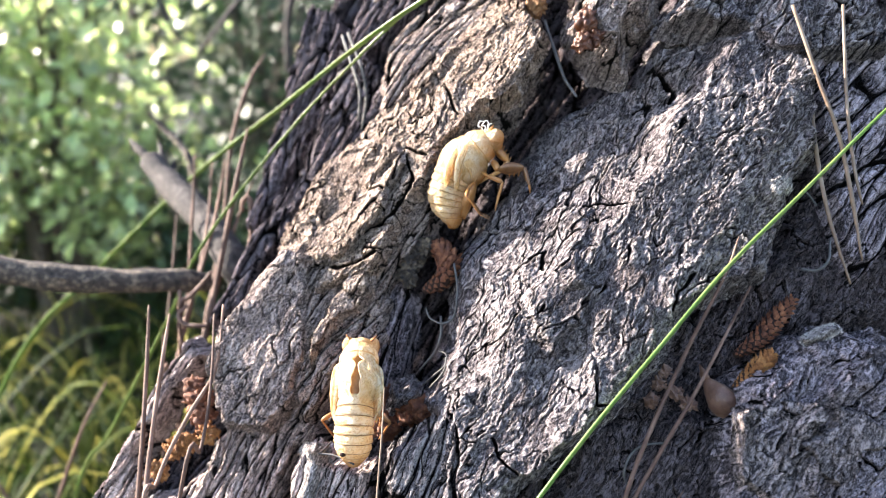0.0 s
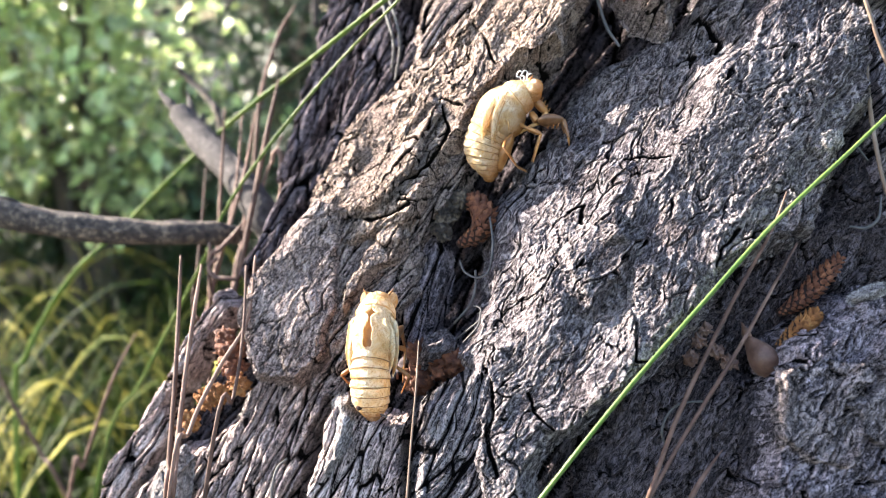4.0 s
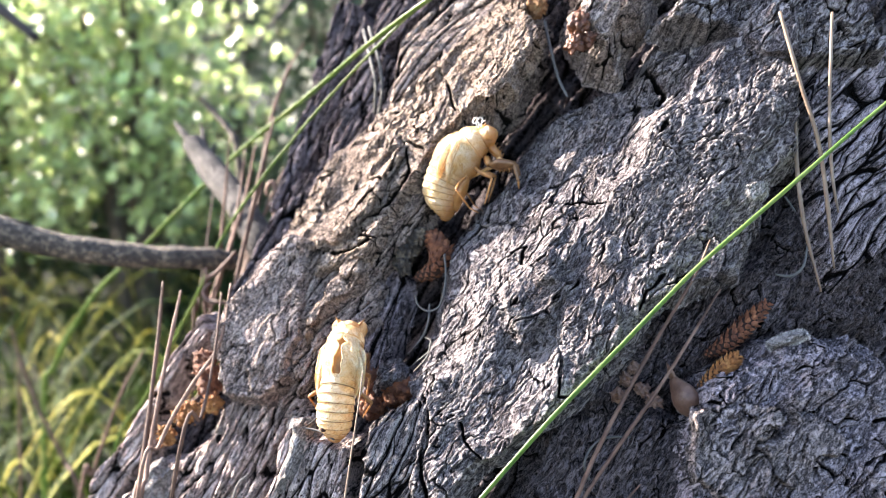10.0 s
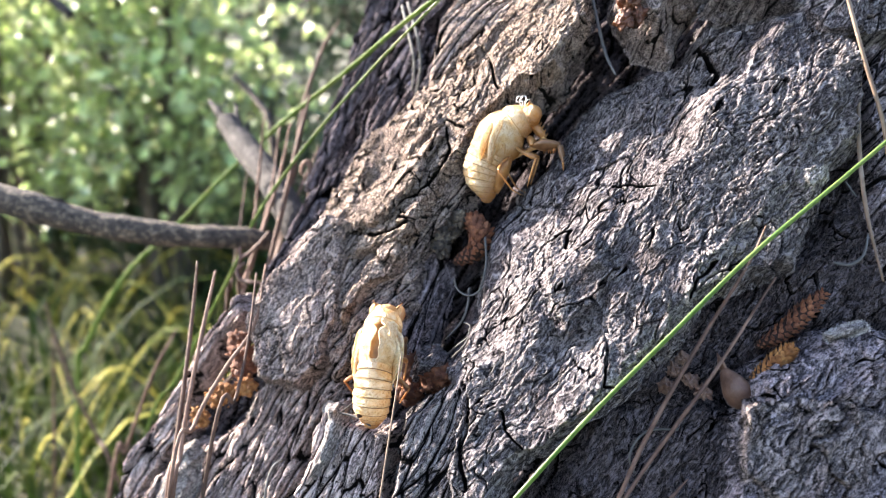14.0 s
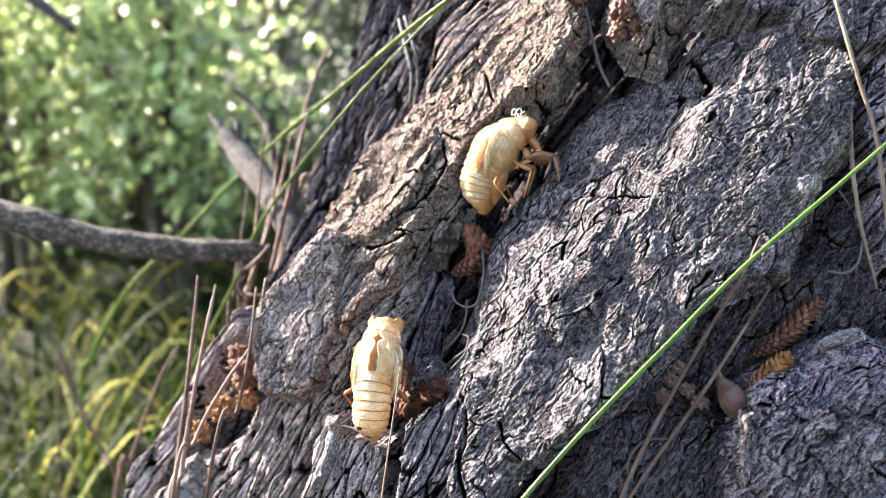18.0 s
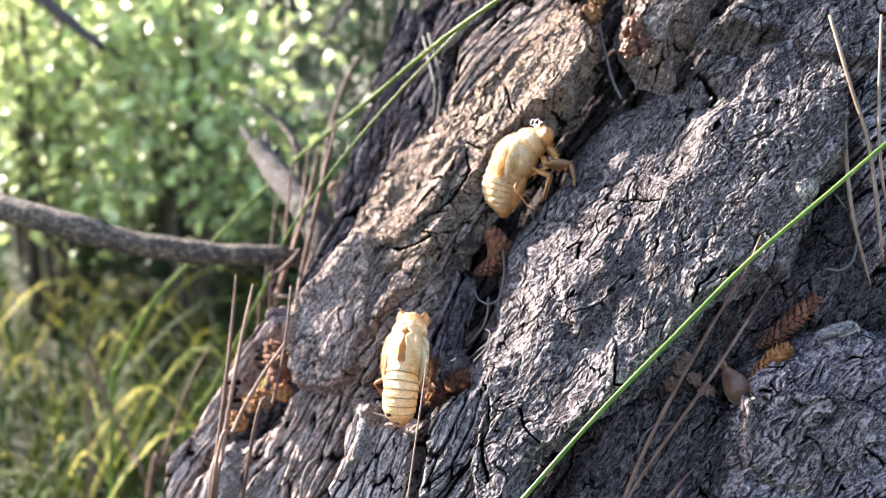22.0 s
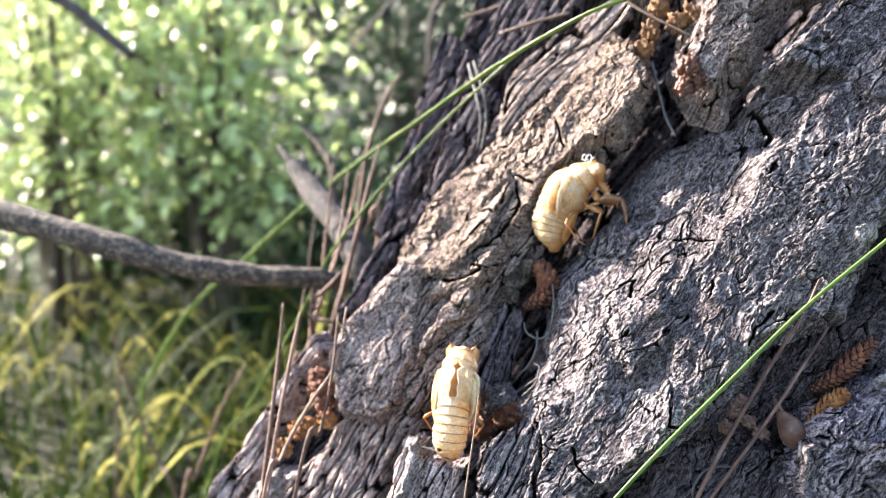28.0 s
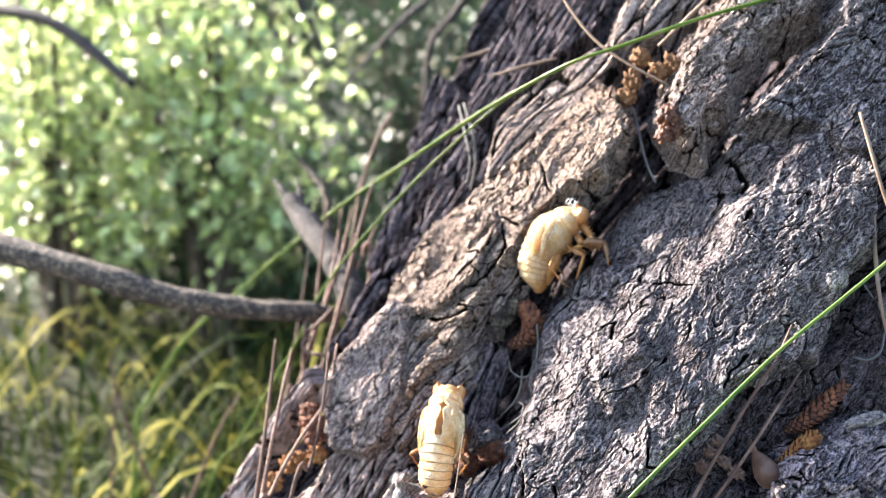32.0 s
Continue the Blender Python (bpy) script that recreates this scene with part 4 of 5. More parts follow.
        for n, (p0, p1, p2, p3, p4, r) in enumerate(legs):
            q = [Vector((a, y * b, c + w * n * 0.3)) for a, b, c in (p0, p1, p2, p3, p4)]
            leg = part("leg", tube(mm([(*q[0], r * 0.6), (*q[0].lerp(q[1], 0.6), r * 0.75), (*q[1], r * 0.6)]), 9, 4), SHELL_LEG, root, world=False)
            fe = part("thigh", tube(mm([(*q[1], r * 0.6), (*q[1].lerp(q[2], 0.4), r * (1.7 if n == 0 else 0.85)), (*q[1].lerp(q[2], 0.8), r * (1.25 if n == 0 else 0.9)), (*q[2], r * 0.5)]), 9, 4, 0.55 if n == 0 else 1.0), SHELL_CLAW if n == 0 else SHELL_LEG, leg, world=False)
            part("shin", tube(mm([(*q[2], r * 0.45), (*q[2].lerp(q[3], 0.5), r * 0.45), (*q[3], r * 0.3)]), 8, 4), SHELL_CLAW if n == 0 else SHELL_LEG, leg, world=False)
            part("claw", tube(mm([(*q[3], r * 0.3), (*q[3].lerp(q[4], 0.6), r * 0.22), (*q[4], r * 0.06)]), 6, 4), SHELL_LEG, leg, world=False)
            if n == 0:
                for k in range(3):
                    s = q[1].lerp(q[2], 0.45 + 0.18 * k)
                    part("spine", tube(mm([(*(s + Vector((-0.5, 0, -0.3))), 0.3), (*(s + Vector((-1.7, 0, -0.9))), 0.05)]), 5, 2), SHELL_LEG, leg, world=False)
    return root


def standing(tail, head, back, size=1.0, slim=1.0):
    """The pose with the tail at its place, the head that way and the back turned so; scaled to the shell's length."""
    t, h = Vector(tail), Vector(head)
    x = (h - t).normalized()
    z = Vector(back)
    z = (z - x * z.dot(x)).normalized()
    y = z.cross(x)
    m = Matrix((x, y, z)).transposed().to_4x4()
    return Matrix.Translation(t) @ m @ Matrix.Diagonal((size, size * slim, size, 1))


UPPER = cicada_shell(standing(TAIL_A, HEAD_A, FACE_U * -0.80 + FACE_V * 0.45 + FACE_N * 0.10), "pale amber cast cicada shell clinging sideways in the bark crevice", 3)
LOWER = cicada_shell(standing(TAIL_B, HEAD_B, FACE_N + FACE_U * 0.06, 1.10, 0.87), "pale amber cast cicada shell with its back split open", 4)
mid, out, wide = station(1.7)
spot = mid + out * math.cos(0.55) * 1.04 + Vector((0, 1, 0)) * wide * math.sin(0.55) * 1.04
part("dark_spot", blob(spot, (0.6, 0.7, 0.5), (0, -40, 0), 2, 0.3), CONE_CORE, LOWER, "dark speck near the tail", world=False)
for n, pts in enumerate(([(23.4, 0.6, 6.4, 0.13), (24.6, 0.4, 7.8, 0.13), (24.4, 0.2, 9.2, 0.12), (25.6, 0, 9.6, 0.12), (26.0, 0, 8.4, 0.1)],
                         [(23.8, -0.8, 6.0, 0.14), (25.2, -1.2, 6.8, 0.14), (25.0, -1.0, 8.0, 0.12), (26.4, -0.8, 7.8, 0.12), (26.4, -0.6, 6.6, 0.12), (25.2, -1.4, 5.8, 0.1)],
                         [(24.4, -1.6, 5.2, 0.14), (25.8, -2.0, 5.8, 0.14), (26.6, -1.8, 5.0, 0.1)])):
    part("breathing_thread", tube(mm([(a - 0.4, b, 6.0 + (c - 6.0) * 0.62, r) for a, b, c, r in pts]), 5, 6), THREAD, UPPER, "white curled thread", world=False)

# ---- litter caught in the bark ----
CATKIN = plain("dry_catkin", [(0.045, 0.014, 0.007), (0.12, 0.040, 0.018), (0.25, 0.10, 0.045)], 500, 0.75, 0.0004)
FRASS = plain("orange_frass", [(0.10, 0.034, 0.010), (0.21, 0.085, 0.024), (0.30, 0.155, 0.055)], 400, 0.85, 0.0005)
FRASS_BROWN = plain("brown_frass", [(0.07, 0.028, 0.010), (0.16, 0.075, 0.030), (0.24, 0.135, 0.06)], 400, 0.85, 0.0005)
RESIN = plain("amber_resin", [(0.05, 0.014, 0.006), (0.13, 0.042, 0.018), (0.22, 0.09, 0.045)], 400, 0.4, 0.0006, spec=0.5, through_light=0.15)
HUSK = plain("seed_husk", [(0.08, 0.040, 0.028), (0.15, 0.083, 0.060), (0.25, 0.17, 0.13)], 160, 0.5, 0.0003)


def catkin(points, width, label, seed, mat=None):
    """A dry pollen cone: a core with scales set round it in a spiral."""
    rnd = random.Random(seed)
    line = rounded([(*on_face(u, v, h), 1) for u, v, h in points], 16)
    ends = Vector(line[0][:3])
    root = thing("pollen_cone", Matrix.Translation(ends), label, "pine cone", "dry pollen cones in the bark")
    k = len(line)
    part("core", tube([(*q[:3], 0.0005 * width * (0.75 * math.sin(math.pi * (0.12 + 0.8 * i / k)) + 0.1)) for i, q in enumerate(line)], 9, straight=True), CONE_CORE, root)
    count = 110
    for i in range(count):
        f = (i + 0.5) / count
        n = min(int(f * (k - 1)), k - 2)
        c = Vector(line[n][:3]).lerp(Vector(line[n + 1][:3]), f * (k - 1) - n)
        way = Vector((line[n + 1] - line[n])[:3]).normalized()
        side = way.orthogonal().normalized()
        side.rotate(Matrix.Rotation(i * 2.399, 3, way))
        r = 0.0005 * width * (0.8 * math.sin(math.pi * (0.12 + 0.8 * f)) + 0.2)
        t = way.cross(side)
        w, long = r * rnd.uniform(0.34, 0.46), r * rnd.uniform(0.5, 0.75)
        o, tip = c + side * r * 0.45, c + side * r * rnd.uniform(1.05, 1.3) - way * long
        bm = bmesh.new()
        vs = [bm.verts.new(p) for p in (o - t * w * 0.6, o + t * w * 0.6, tip + t * w - side * r * 0.12, tip + side * r * 0.1 - way * long * 0.25, tip - t * w - side * r * 0.12, o + side * r * 0.5 - way * long * 0.3, o - way * long * 0.5 - side * r * 0.1)]
        for face in ((0, 1, 5), (1, 2, 5), (2, 3, 5), (3, 4, 5), (4, 0, 5), (1, 0, 6), (2, 1, 6), (3, 2, 6), (4, 3, 6), (0, 4, 6)):
            bm.faces.new([vs[j] for j in face])
        ob = part("scale", bm, mat or CATKIN, root)
        ob.data.polygons.foreach_set("use_smooth", [False] * len(ob.data.polygons))
    return root


catkin([(-54.8, 5.1, -27), (-52.5, 0.5, -25), (-53.7, -3.8, -25), (-58.4, -6.5, -27)], 5.6, "dark reddish-brown dry pollen cone curled in the crevice", 5)
catkin([(22.0, -12.3, -6), (17.4, -17.1, -4.6), (12.8, -21.5, -4.6), (8.4, -24.4, -5.5)], 3.9, "rusty brown dry pollen cone lying in the bark hollow", 6)
catkin([(14.4, -24.4, 1), (10.6, -27.8, 0.8), (6.3, -31.7, -1)], 3.8, "yellowish brown crumbling pollen cone in the bark hollow", 7, FRASS)


def frass_clump(spots, size, grains, label, seed, mat=None):
    """A crumbly clump of borers' droppings and resin grains."""
    rnd = random.Random(seed)
    root = thing("frass_clump", Matrix.Translation(on_face(*spots[0])), label, "frass", "frass clumps in the bark")
    for n, (u, v, h) in enumerate(spots):
        bm = blob((0, 0, 0), (size * 2.5, size * 2.0, size * 2.3), (rnd.uniform(0, 90), rnd.uniform(0, 90), 0), 4, 0.7, seed + n)
        for p in bm.verts:
            p.co *= 1 + 0.30 * noise.noise(p.co * 1300) + 0.16 * noise.noise(p.co * 3100)
        bmesh.ops.translate(bm, verts=bm.verts[:], vec=on_face(u, v, h - size * 1.2))
        part("lump", bm, mat or FRASS, root)
    for k in range(grains):
        u, v, h = spots[k % len(spots)]
        r = size * rnd.uniform(0.2, 0.6)
        bm = blob((0, 0, 0), (r, r * rnd.uniform(0.4, 1.0), r * rnd.uniform(0.3, 0.7)), (rnd.uniform(0, 90), rnd.uniform(0, 90), 0), 1, 1.1, seed + k)
        bmesh.ops.translate(bm, verts=bm.verts[:], vec=on_face(u + rnd.gauss(0, size * 1.3), v + rnd.gauss(0, size * 1.3), h + rnd.uniform(-0.4, 0.9) * size))
        ob = part("grain", bm, mat or FRASS, root)
        ob.data.polygons.foreach_set("use_smooth", [False] * len(ob.data.polygons))


frass_clump([(-67.2, -32.3, -27), (-67.4, -38.4, -24), (-62.1, -35.4, -24), (-59.4, -34.6, -22)], 1.3, 60, "rusty orange frass crumbs beside the lower shell", 11, CATKIN)
frass_clump([(-118.1, -28.4, -42), (-115.7, -35.8, -41), (-116.5, -32, -41)], 1.2, 70, "dark rusty frass crumbs at the trunk edge", 12, CATKIN)
frass_clump([(-121.2, -43.6, -39), (-125.4, -49.0, -39), (-113.0, -40.1, -38), (-118, -42, -38)], 1.0, 190, "bright orange frass crumbs at the trunk edge", 13)
frass_clump([(-26.6, 73.6, -16), (-28.6, 66.9, -15), (-21.9, 68.6, -14), (-18.3, 70.3, -13), (-30.0, 62.8, -17)], 1.0, 46, "brown frass crumbs under the raised bark knob", 14, FRASS_BROWN)
frass_clump([(-58.3, 101.5, -68), (-50.9, 108.9, -66)], 0.8, 16, "small brown frass crumbs high in the bark", 15, FRASS_BROWN)
frass_clump([(-8.2, -30.0, -3.5), (-4.7, -32.1, -3), (-9.9, -33.6, -3), (-6.6, -27.5, -4.5), (-2.4, -34.3, -2.5)], 0.6, 110, "pale brown crumbs and bud scales in the bark hollow", 16, HUSK)
frass_clump([(-62.0, 0.2, -28), (-60.0, 3.1, -28), (-62.5, -2.8, -28), (-57.9, 4.7, -27)], 1.0, 50, "grey-brown crumbs beside the pollen cone", 17, TWIG)


def resin_bead(u, v, h, r, seed):
    bm = blob((0, 0, 0), (r * 0.85, r * 0.7, r * 1.05), (0, 20, 0), 4, 0.7, seed)
    for p in bm.verts:
        p.co *= 1 + 0.25 * noise.noise(p.co * 1100) + 0.12 * noise.noise(p.co * 2700)
    bmesh.ops.translate(bm, verts=bm.verts[:], vec=on_face(u, v, h))
    tagged(part("resin_bead", bm, RESIN), "glossy reddish amber resin bead on the bark", "resin", "resin beads")


resin_bead(-20.0, 52.2, -5, 2.6, 1)
resin_bead(-20.8, 47.6, -6, 2.1, 2)
resin_bead(-17.6, 49.0, -7, 2.0, 3)


def seed_husk():
    root = thing("seed_husk", Matrix.Translation(on_face(4.2, -33.9, -4)), "pinkish brown smooth seed husk with a ragged end", "seed husk")
    a, b, c = on_face(1.6, -29.6, -3.0), on_face(4.0, -33.6, -1.6), on_face(6.9, -37.6, -4.5)
    part("husk", tube([(*a, 0.0010), (*a.lerp(b, 0.5), 0.0023), (*b, 0.0031), (*b.lerp(c, 0.5), 0.0028), (*c, 0.0009)], 16, 6, 0.75, 0.03), HUSK, root)
    part("ragged_end", tube([(*a, 0.0012), (*on_face(0.8, -27.8, -2.2), 0.0009), (*on_face(0.2, -26.2, -2.6), 0.0001)], 7, 4, 0.3, 0.2), HUSK, root)


seed_husk()

# ---- strands, stems and blades ----
SIDES = {"wild_grass": (6, 0.35)}


def strand(name, mat, points, label, category, group=""):
    """A thin thing lying over the bark face; points (u, v, h, radius) in millimetres."""
    line = [(*on_face(u, v, h), r * 0.001) for u, v, h, r in points]
    sides, flat = SIDES.get(name, (7, 0.9))
    ob = part(name, tube(line, sides, 8, flat, 0.05, len(line)), mat)
    return tagged(ob, label, category, group)


def stalk(name, mat, points, label, category, group="", sides=7, rough=0.06):
    """A thin thing standing free; points (x, y, z, radius) in metres."""
    flat = SIDES.get(name, (7, 0.9))[1]
    ob = part(name, tube(points, sides, 8, flat, rough, len(points)), mat)
    return tagged(ob, label, category, group)




def branch(name, label, line, splinters, mat, seed):
    """A weathered branch: its wood, the splinters at a broken end, knots and lifting strips of bark."""
    root = thing(name, Matrix.Translation(line[0][:3]), label, "branch")
    rnd = random.Random(seed)
    ring = rounded(line, 30)
    part("wood", tube([(*q[:3], q[3] * (1 + 0.05 * math.sin(i * 0.11 + seed) + 0.03 * math.sin(i * 0.27))) for i, q in enumerate(ring)], 18, 1, 0.95, 0.015, seed, straight=True), mat, root)
    for pts in splinters:
        part("splinter", tube(pts, 7, 5, 0.5, 0.15, seed), mat, root)
    for k in range(10):
        i = int(len(ring) * (k + rnd.random()) / 10) % (len(ring) - 16) + 2
        r = ring[i][3]
        a = rnd.uniform(0, 6.28)
        off = Vector((0.15, math.cos(a), math.sin(a)))
        if k % 3 == 0:
            bm = blob((0, 0, 0), (r * 420, r * 330, r * 330), (0, 0, 0), 2, 0.6, seed + k)
            bmesh.ops.translate(bm, verts=bm.verts[:], vec=Vector(ring[i][:3]) + off * r * 0.85)
            part("knot", bm, mat, root)
        else:
            part("bark_strip", tube([(*(Vector(ring[i + j][:3]) + off * r * (0.93 + 0.05 * (j % 5 == 0))), r * w) for j, w in ((0, 0.05), (3, 0.22), (7, 0.28), (10, 0.2), (13, 0.04))], 6, 3, 0.5), mat, root)
    return root

strand("curled_fibre", FIBRE, [(-50.9, -0.7, -22, 0.29), (-50.2, -6.9, -21, 0.29), (-51.0, -13.3, -20, 0.29), (-53.6, -15.2, -20, 0.27), (-56.6, -13.8, -21, 0.26), (-57.8, -10.9, -23, 0.19)], "wiry grey curled fibre lying in the bark crevice", "fibre", "curled fibres in the bark")
strand("curled_fibre", FIBRE, [(-54.2, -13.0, -24, 0.32), (-54.2, -17.4, -23, 0.32), (-55.7, -21.4, -24, 0.32), (-59.3, -25.4, -26, 0.26)], "wiry grey curled fibre lying in the bark crevice", "fibre", "curled fibres in the bark")
strand("curled_fibre", FIBRE, [(-54.6, -21.5, -21, 0.22), (-52.9, -22.4, -20, 0.26), (-53.3, -24.9, -20, 0.26), (-55.9, -27.1, -21, 0.26), (-58.6, -29.1, -24, 0.19)], "wiry grey curled fibre lying in the bark crevice", "fibre", "curled fibres in the bark")
strand("curled_fibre", FIBRE, [(-52.9, -23.0, -19, 0.22), (-53.5, -26.3, -19, 0.26), (-56.9, -29.9, -21, 0.19)], "wiry grey curled fibre lying in the bark crevice", "fibre", "curled fibres in the bark")
strand("curled_fibre", FIBRE, [(-97.6, -56.8, -27, 0.34), (-99.6, -58.9, -26, 0.38), (-100.4, -63.3, -25, 0.38), (-100.0, -70.5, -24, 0.38)], "wiry grey curled fibre lying in the bark crevice", "fibre", "curled fibres in the bark")
strand("curled_fibre", FIBRE, [(-7.3, -42.1, -1, 0.26), (-12.8, -42.6, 0, 0.3), (-15.6, -44.8, 0, 0.3), (-16.9, -48.3, 0, 0.3), (-15.6, -51.4, -2, 0.22)], "wiry grey curled fibre lying in the bark crevice", "fibre", "curled fibres in the bark")
strand("curled_fibre", FIBRE, [(22.8, -6.5, -2, 0.3), (25.8, -6.9, -1, 0.34), (28.3, -4.7, -1, 0.34), (29.9, -0.0, -3, 0.22)], "wiry grey curled fibre lying in the bark crevice", "fibre", "curled fibres in the bark")
strand("curled_fibre", FIBRE, [(-27.9, 59.0, -18, 0.38), (-25.9, 48.9, -15, 0.41), (-24.1, 42.1, -14, 0.41), (-22.0, 36.0, -10, 0.3)], "wiry grey curled fibre lying in the bark crevice", "fibre", "curled fibres in the bark")
strand("curled_fibre", FIBRE, [(-84.3, 76.6, -62, 0.52), (-80.5, 64.9, -58, 0.52), (-78.2, 56.5, -57, 0.52), (-78.9, 48.9, -60, 0.38)], "wiry grey curled fibre lying in the bark crevice", "fibre", "curled fibres in the bark")
strand("curled_fibre", FIBRE, [(-82.6, 77.5, -62, 0.52), (-77.8, 64.0, -58, 0.52), (-76.4, 55.2, -58, 0.52), (-78.1, 47.0, -62, 0.38)], "wiry grey curled fibre lying in the bark crevice", "fibre", "curled fibres in the bark")
strand("curled_fibre", FIBRE, [(-78.7, -41.8, -17, 0.22), (-80.8, -44.4, -13, 0.22)], "wiry grey curled fibre lying in the bark crevice", "fibre", "curled fibres in the bark")
strand("curled_fibre", FIBRE, [(-81.7, -44.1, -13, 0.22), (-77.2, -44.6, -12, 0.26), (-72.7, -46.4, -10, 0.22)], "wiry grey curled fibre lying in the bark crevice", "fibre", "curled fibres in the bark")
strand("curled_fibre", FIBRE, [(25.1, 10.7, -2, 0.22), (27.3, 7.4, -2, 0.22)], "wiry grey curled fibre lying in the bark crevice", "fibre", "curled fibres in the bark")
strand("dry_straw", STRAW, [(7.9, -0.8, 5.5, 0.14), (4.4, -9.2, 5, 0.32), (-4.1, -24.4, 4, 0.43), (-14.2, -44.3, 4, 0.47), (-21.0, -60.8, 5, 0.47)], "thin dry brown grass stem leaning on the bark", "stem", "dry stems on the bark")
strand("dry_straw", STRAW, [(10.6, -10.6, 2, 0.25), (-1.6, -31.0, 3, 0.4), (-13.9, -49.5, 4, 0.43), (-21.5, -61.9, 5, 0.43)], "thin dry brown grass stem leaning on the bark", "stem", "dry stems on the bark")
strand("dry_straw", STRAW, [(-5.4, -51.4, 1, 0.09), (-7.7, -53.9, 2, 0.36), (-11.0, -58.2, 3, 0.58), (-13.7, -62.5, 4, 0.65)], "thin dry brown grass stem leaning on the bark", "stem", "dry stems on the bark")
strand("pine_needle", NEEDLE, [(22.5, 49.3, 7, 0.41), (26.6, 33.7, 6, 0.45), (30.3, 20.9, 5, 0.45), (31.8, 6.8, 5, 0.45), (33.0, -5.9, 4, 0.22)], "dry brown pine needle hanging down the bark", "needle", "pine needles on the bark")
strand("pine_needle", NEEDLE, [(27.2, 36.6, 2, 0.38), (26.5, 21.8, 2, 0.45), (27.4, 4.8, 3, 0.45), (30.6, -10.6, 3, 0.22)], "dry brown pine needle hanging down the bark", "needle", "pine needles on the bark")
strand("pine_needle", NEEDLE, [(33.6, 49.7, 6, 0.34), (32.7, 26.9, 5, 0.38), (32.9, 13.8, 5, 0.38), (34.2, 5.9, 4, 0.22)], "thin grey pine needle hanging down the bark", "needle", "pine needles on the bark")
strand("pine_needle", NEEDLE, [(-65.6, -30.4, -3, 0.11), (-65.9, -40.4, -1, 0.21), (-66.6, -51.0, 0, 0.24), (-67.3, -64.7, 2, 0.26)], "thin straight pine needle crossing the lower shell", "needle", "pine needles on the bark")
strand("pine_needle", NEEDLE, [(-54.7, 98.8, -12, 0.38), (-42.8, 79.7, -10, 0.45), (-33.4, 69.8, -8, 0.45), (-19.6, 60.8, -6, 0.3)], "dry brown pine needle hanging down the bark", "needle", "pine needles on the bark")
strand("pine_needle", NEEDLE, [(-22.3, 75.6, -14, 0.45), (-16.0, 81.9, -12, 0.52), (-9.1, 88.7, -10, 0.52)], "dry brown pine needle hanging down the bark", "needle", "pine needles on the bark")
strand("pine_needle", NEEDLE, [(-47.3, 118.3, -60, 0.6), (-61.6, 103.9, -60, 0.6), (-76.9, 97.5, -64, 0.6), (-88.4, 95.1, -66, 0.3)], "dry brown pine needle hanging down the bark", "needle", "pine needles on the bark")
strand("pine_needle", NEEDLE, [(-51.8, 88.5, -50, 0.52), (-63.6, 86.1, -52, 0.6), (-74.1, 84.6, -56, 0.3)], "dry brown pine needle hanging down the bark", "needle", "pine needles on the bark")
strand("wild_grass", BLADE, [(44.4, 29.8, 8, 0.9), (34.4, 20.6, 8, 1.05), (19.5, 6.6, 8, 1.15), (4.4, -7.6, 8, 1.2), (-10.6, -24.1, 8, 1.25), (-25.6, -40.8, 9, 1.25), (-41.2, -59.8, 10, 1.2), (-49.4, -70.1, 11, 1.2)], "fresh green grass blade slanting across the bark", "grass", "green blades")
stalk("wild_grass", BLADE, [(0.0671, 0.2050, 0.3935, 0.00062), (0.0413, 0.2070, 0.3860, 0.0007), (0.0208, 0.2100, 0.3785, 0.0007), (0.0063, 0.2150, 0.3731, 0.0007), (-0.0192, 0.2400, 0.3588, 0.00078), (-0.0488, 0.2750, 0.3392, 0.00086), (-0.0835, 0.3100, 0.3161, 0.00094), (-0.1182, 0.3400, 0.2892, 0.00101), (-0.1504, 0.3650, 0.2620, 0.00109), (-0.1874, 0.3850, 0.2301, 0.00125), (-0.2188, 0.4000, 0.1871, 0.0014), (-0.2334, 0.4100, 0.1508, 0.0014), (-0.2727, 0.4500, -0.0780, 0.0014)], "long thin green grass blade reaching up to the bark", "grass", "green blades")
stalk("wild_grass", BLADE, [(-0.0043, 0.2300, 0.3678, 0.0003), (-0.0136, 0.2350, 0.3613, 0.0004), (-0.0364, 0.2500, 0.3406, 0.0005), (-0.0599, 0.2620, 0.3155, 0.0006), (-0.0787, 0.2700, 0.2915, 0.0006), (-0.0903, 0.2750, 0.2697, 0.0007), (-0.1186, 0.2900, 0.2231, 0.0008), (-0.1416, 0.3000, 0.1827, 0.0008), (-0.1953, 0.3300, 0.0019, 0.0013)], "thin green grass blade rising beside the trunk", "grass", "green blades")
stalk("dry_straw", STRAW, [(-0.0677, 0.3450, 0.3551, 0.00031), (-0.0743, 0.3420, 0.3436, 0.00078), (-0.0806, 0.3350, 0.3216, 0.00094), (-0.0824, 0.3250, 0.2958, 0.00094), (-0.0843, 0.3100, 0.2717, 0.00094), (-0.0897, 0.3000, 0.2239, 0.00125), (-0.1188, 0.3200, -0.0426, 0.00125)], "dry bare grass stem standing beside the trunk", "stem", "dry stems beside the trunk")
stalk("dry_straw", STRAW, [(-0.0615, 0.2760, 0.3313, 0.00039), (-0.0652, 0.2720, 0.3145, 0.00086), (-0.0700, 0.2660, 0.2908, 0.00094), (-0.0751, 0.2580, 0.2656, 0.00094), (-0.0815, 0.2550, 0.2505, 0.00094), (-0.0947, 0.2500, 0.2234, 0.00094), (-0.1637, 0.2700, -0.0225, 0.00094)], "dry bare grass stem standing beside the trunk", "stem", "dry stems beside the trunk")
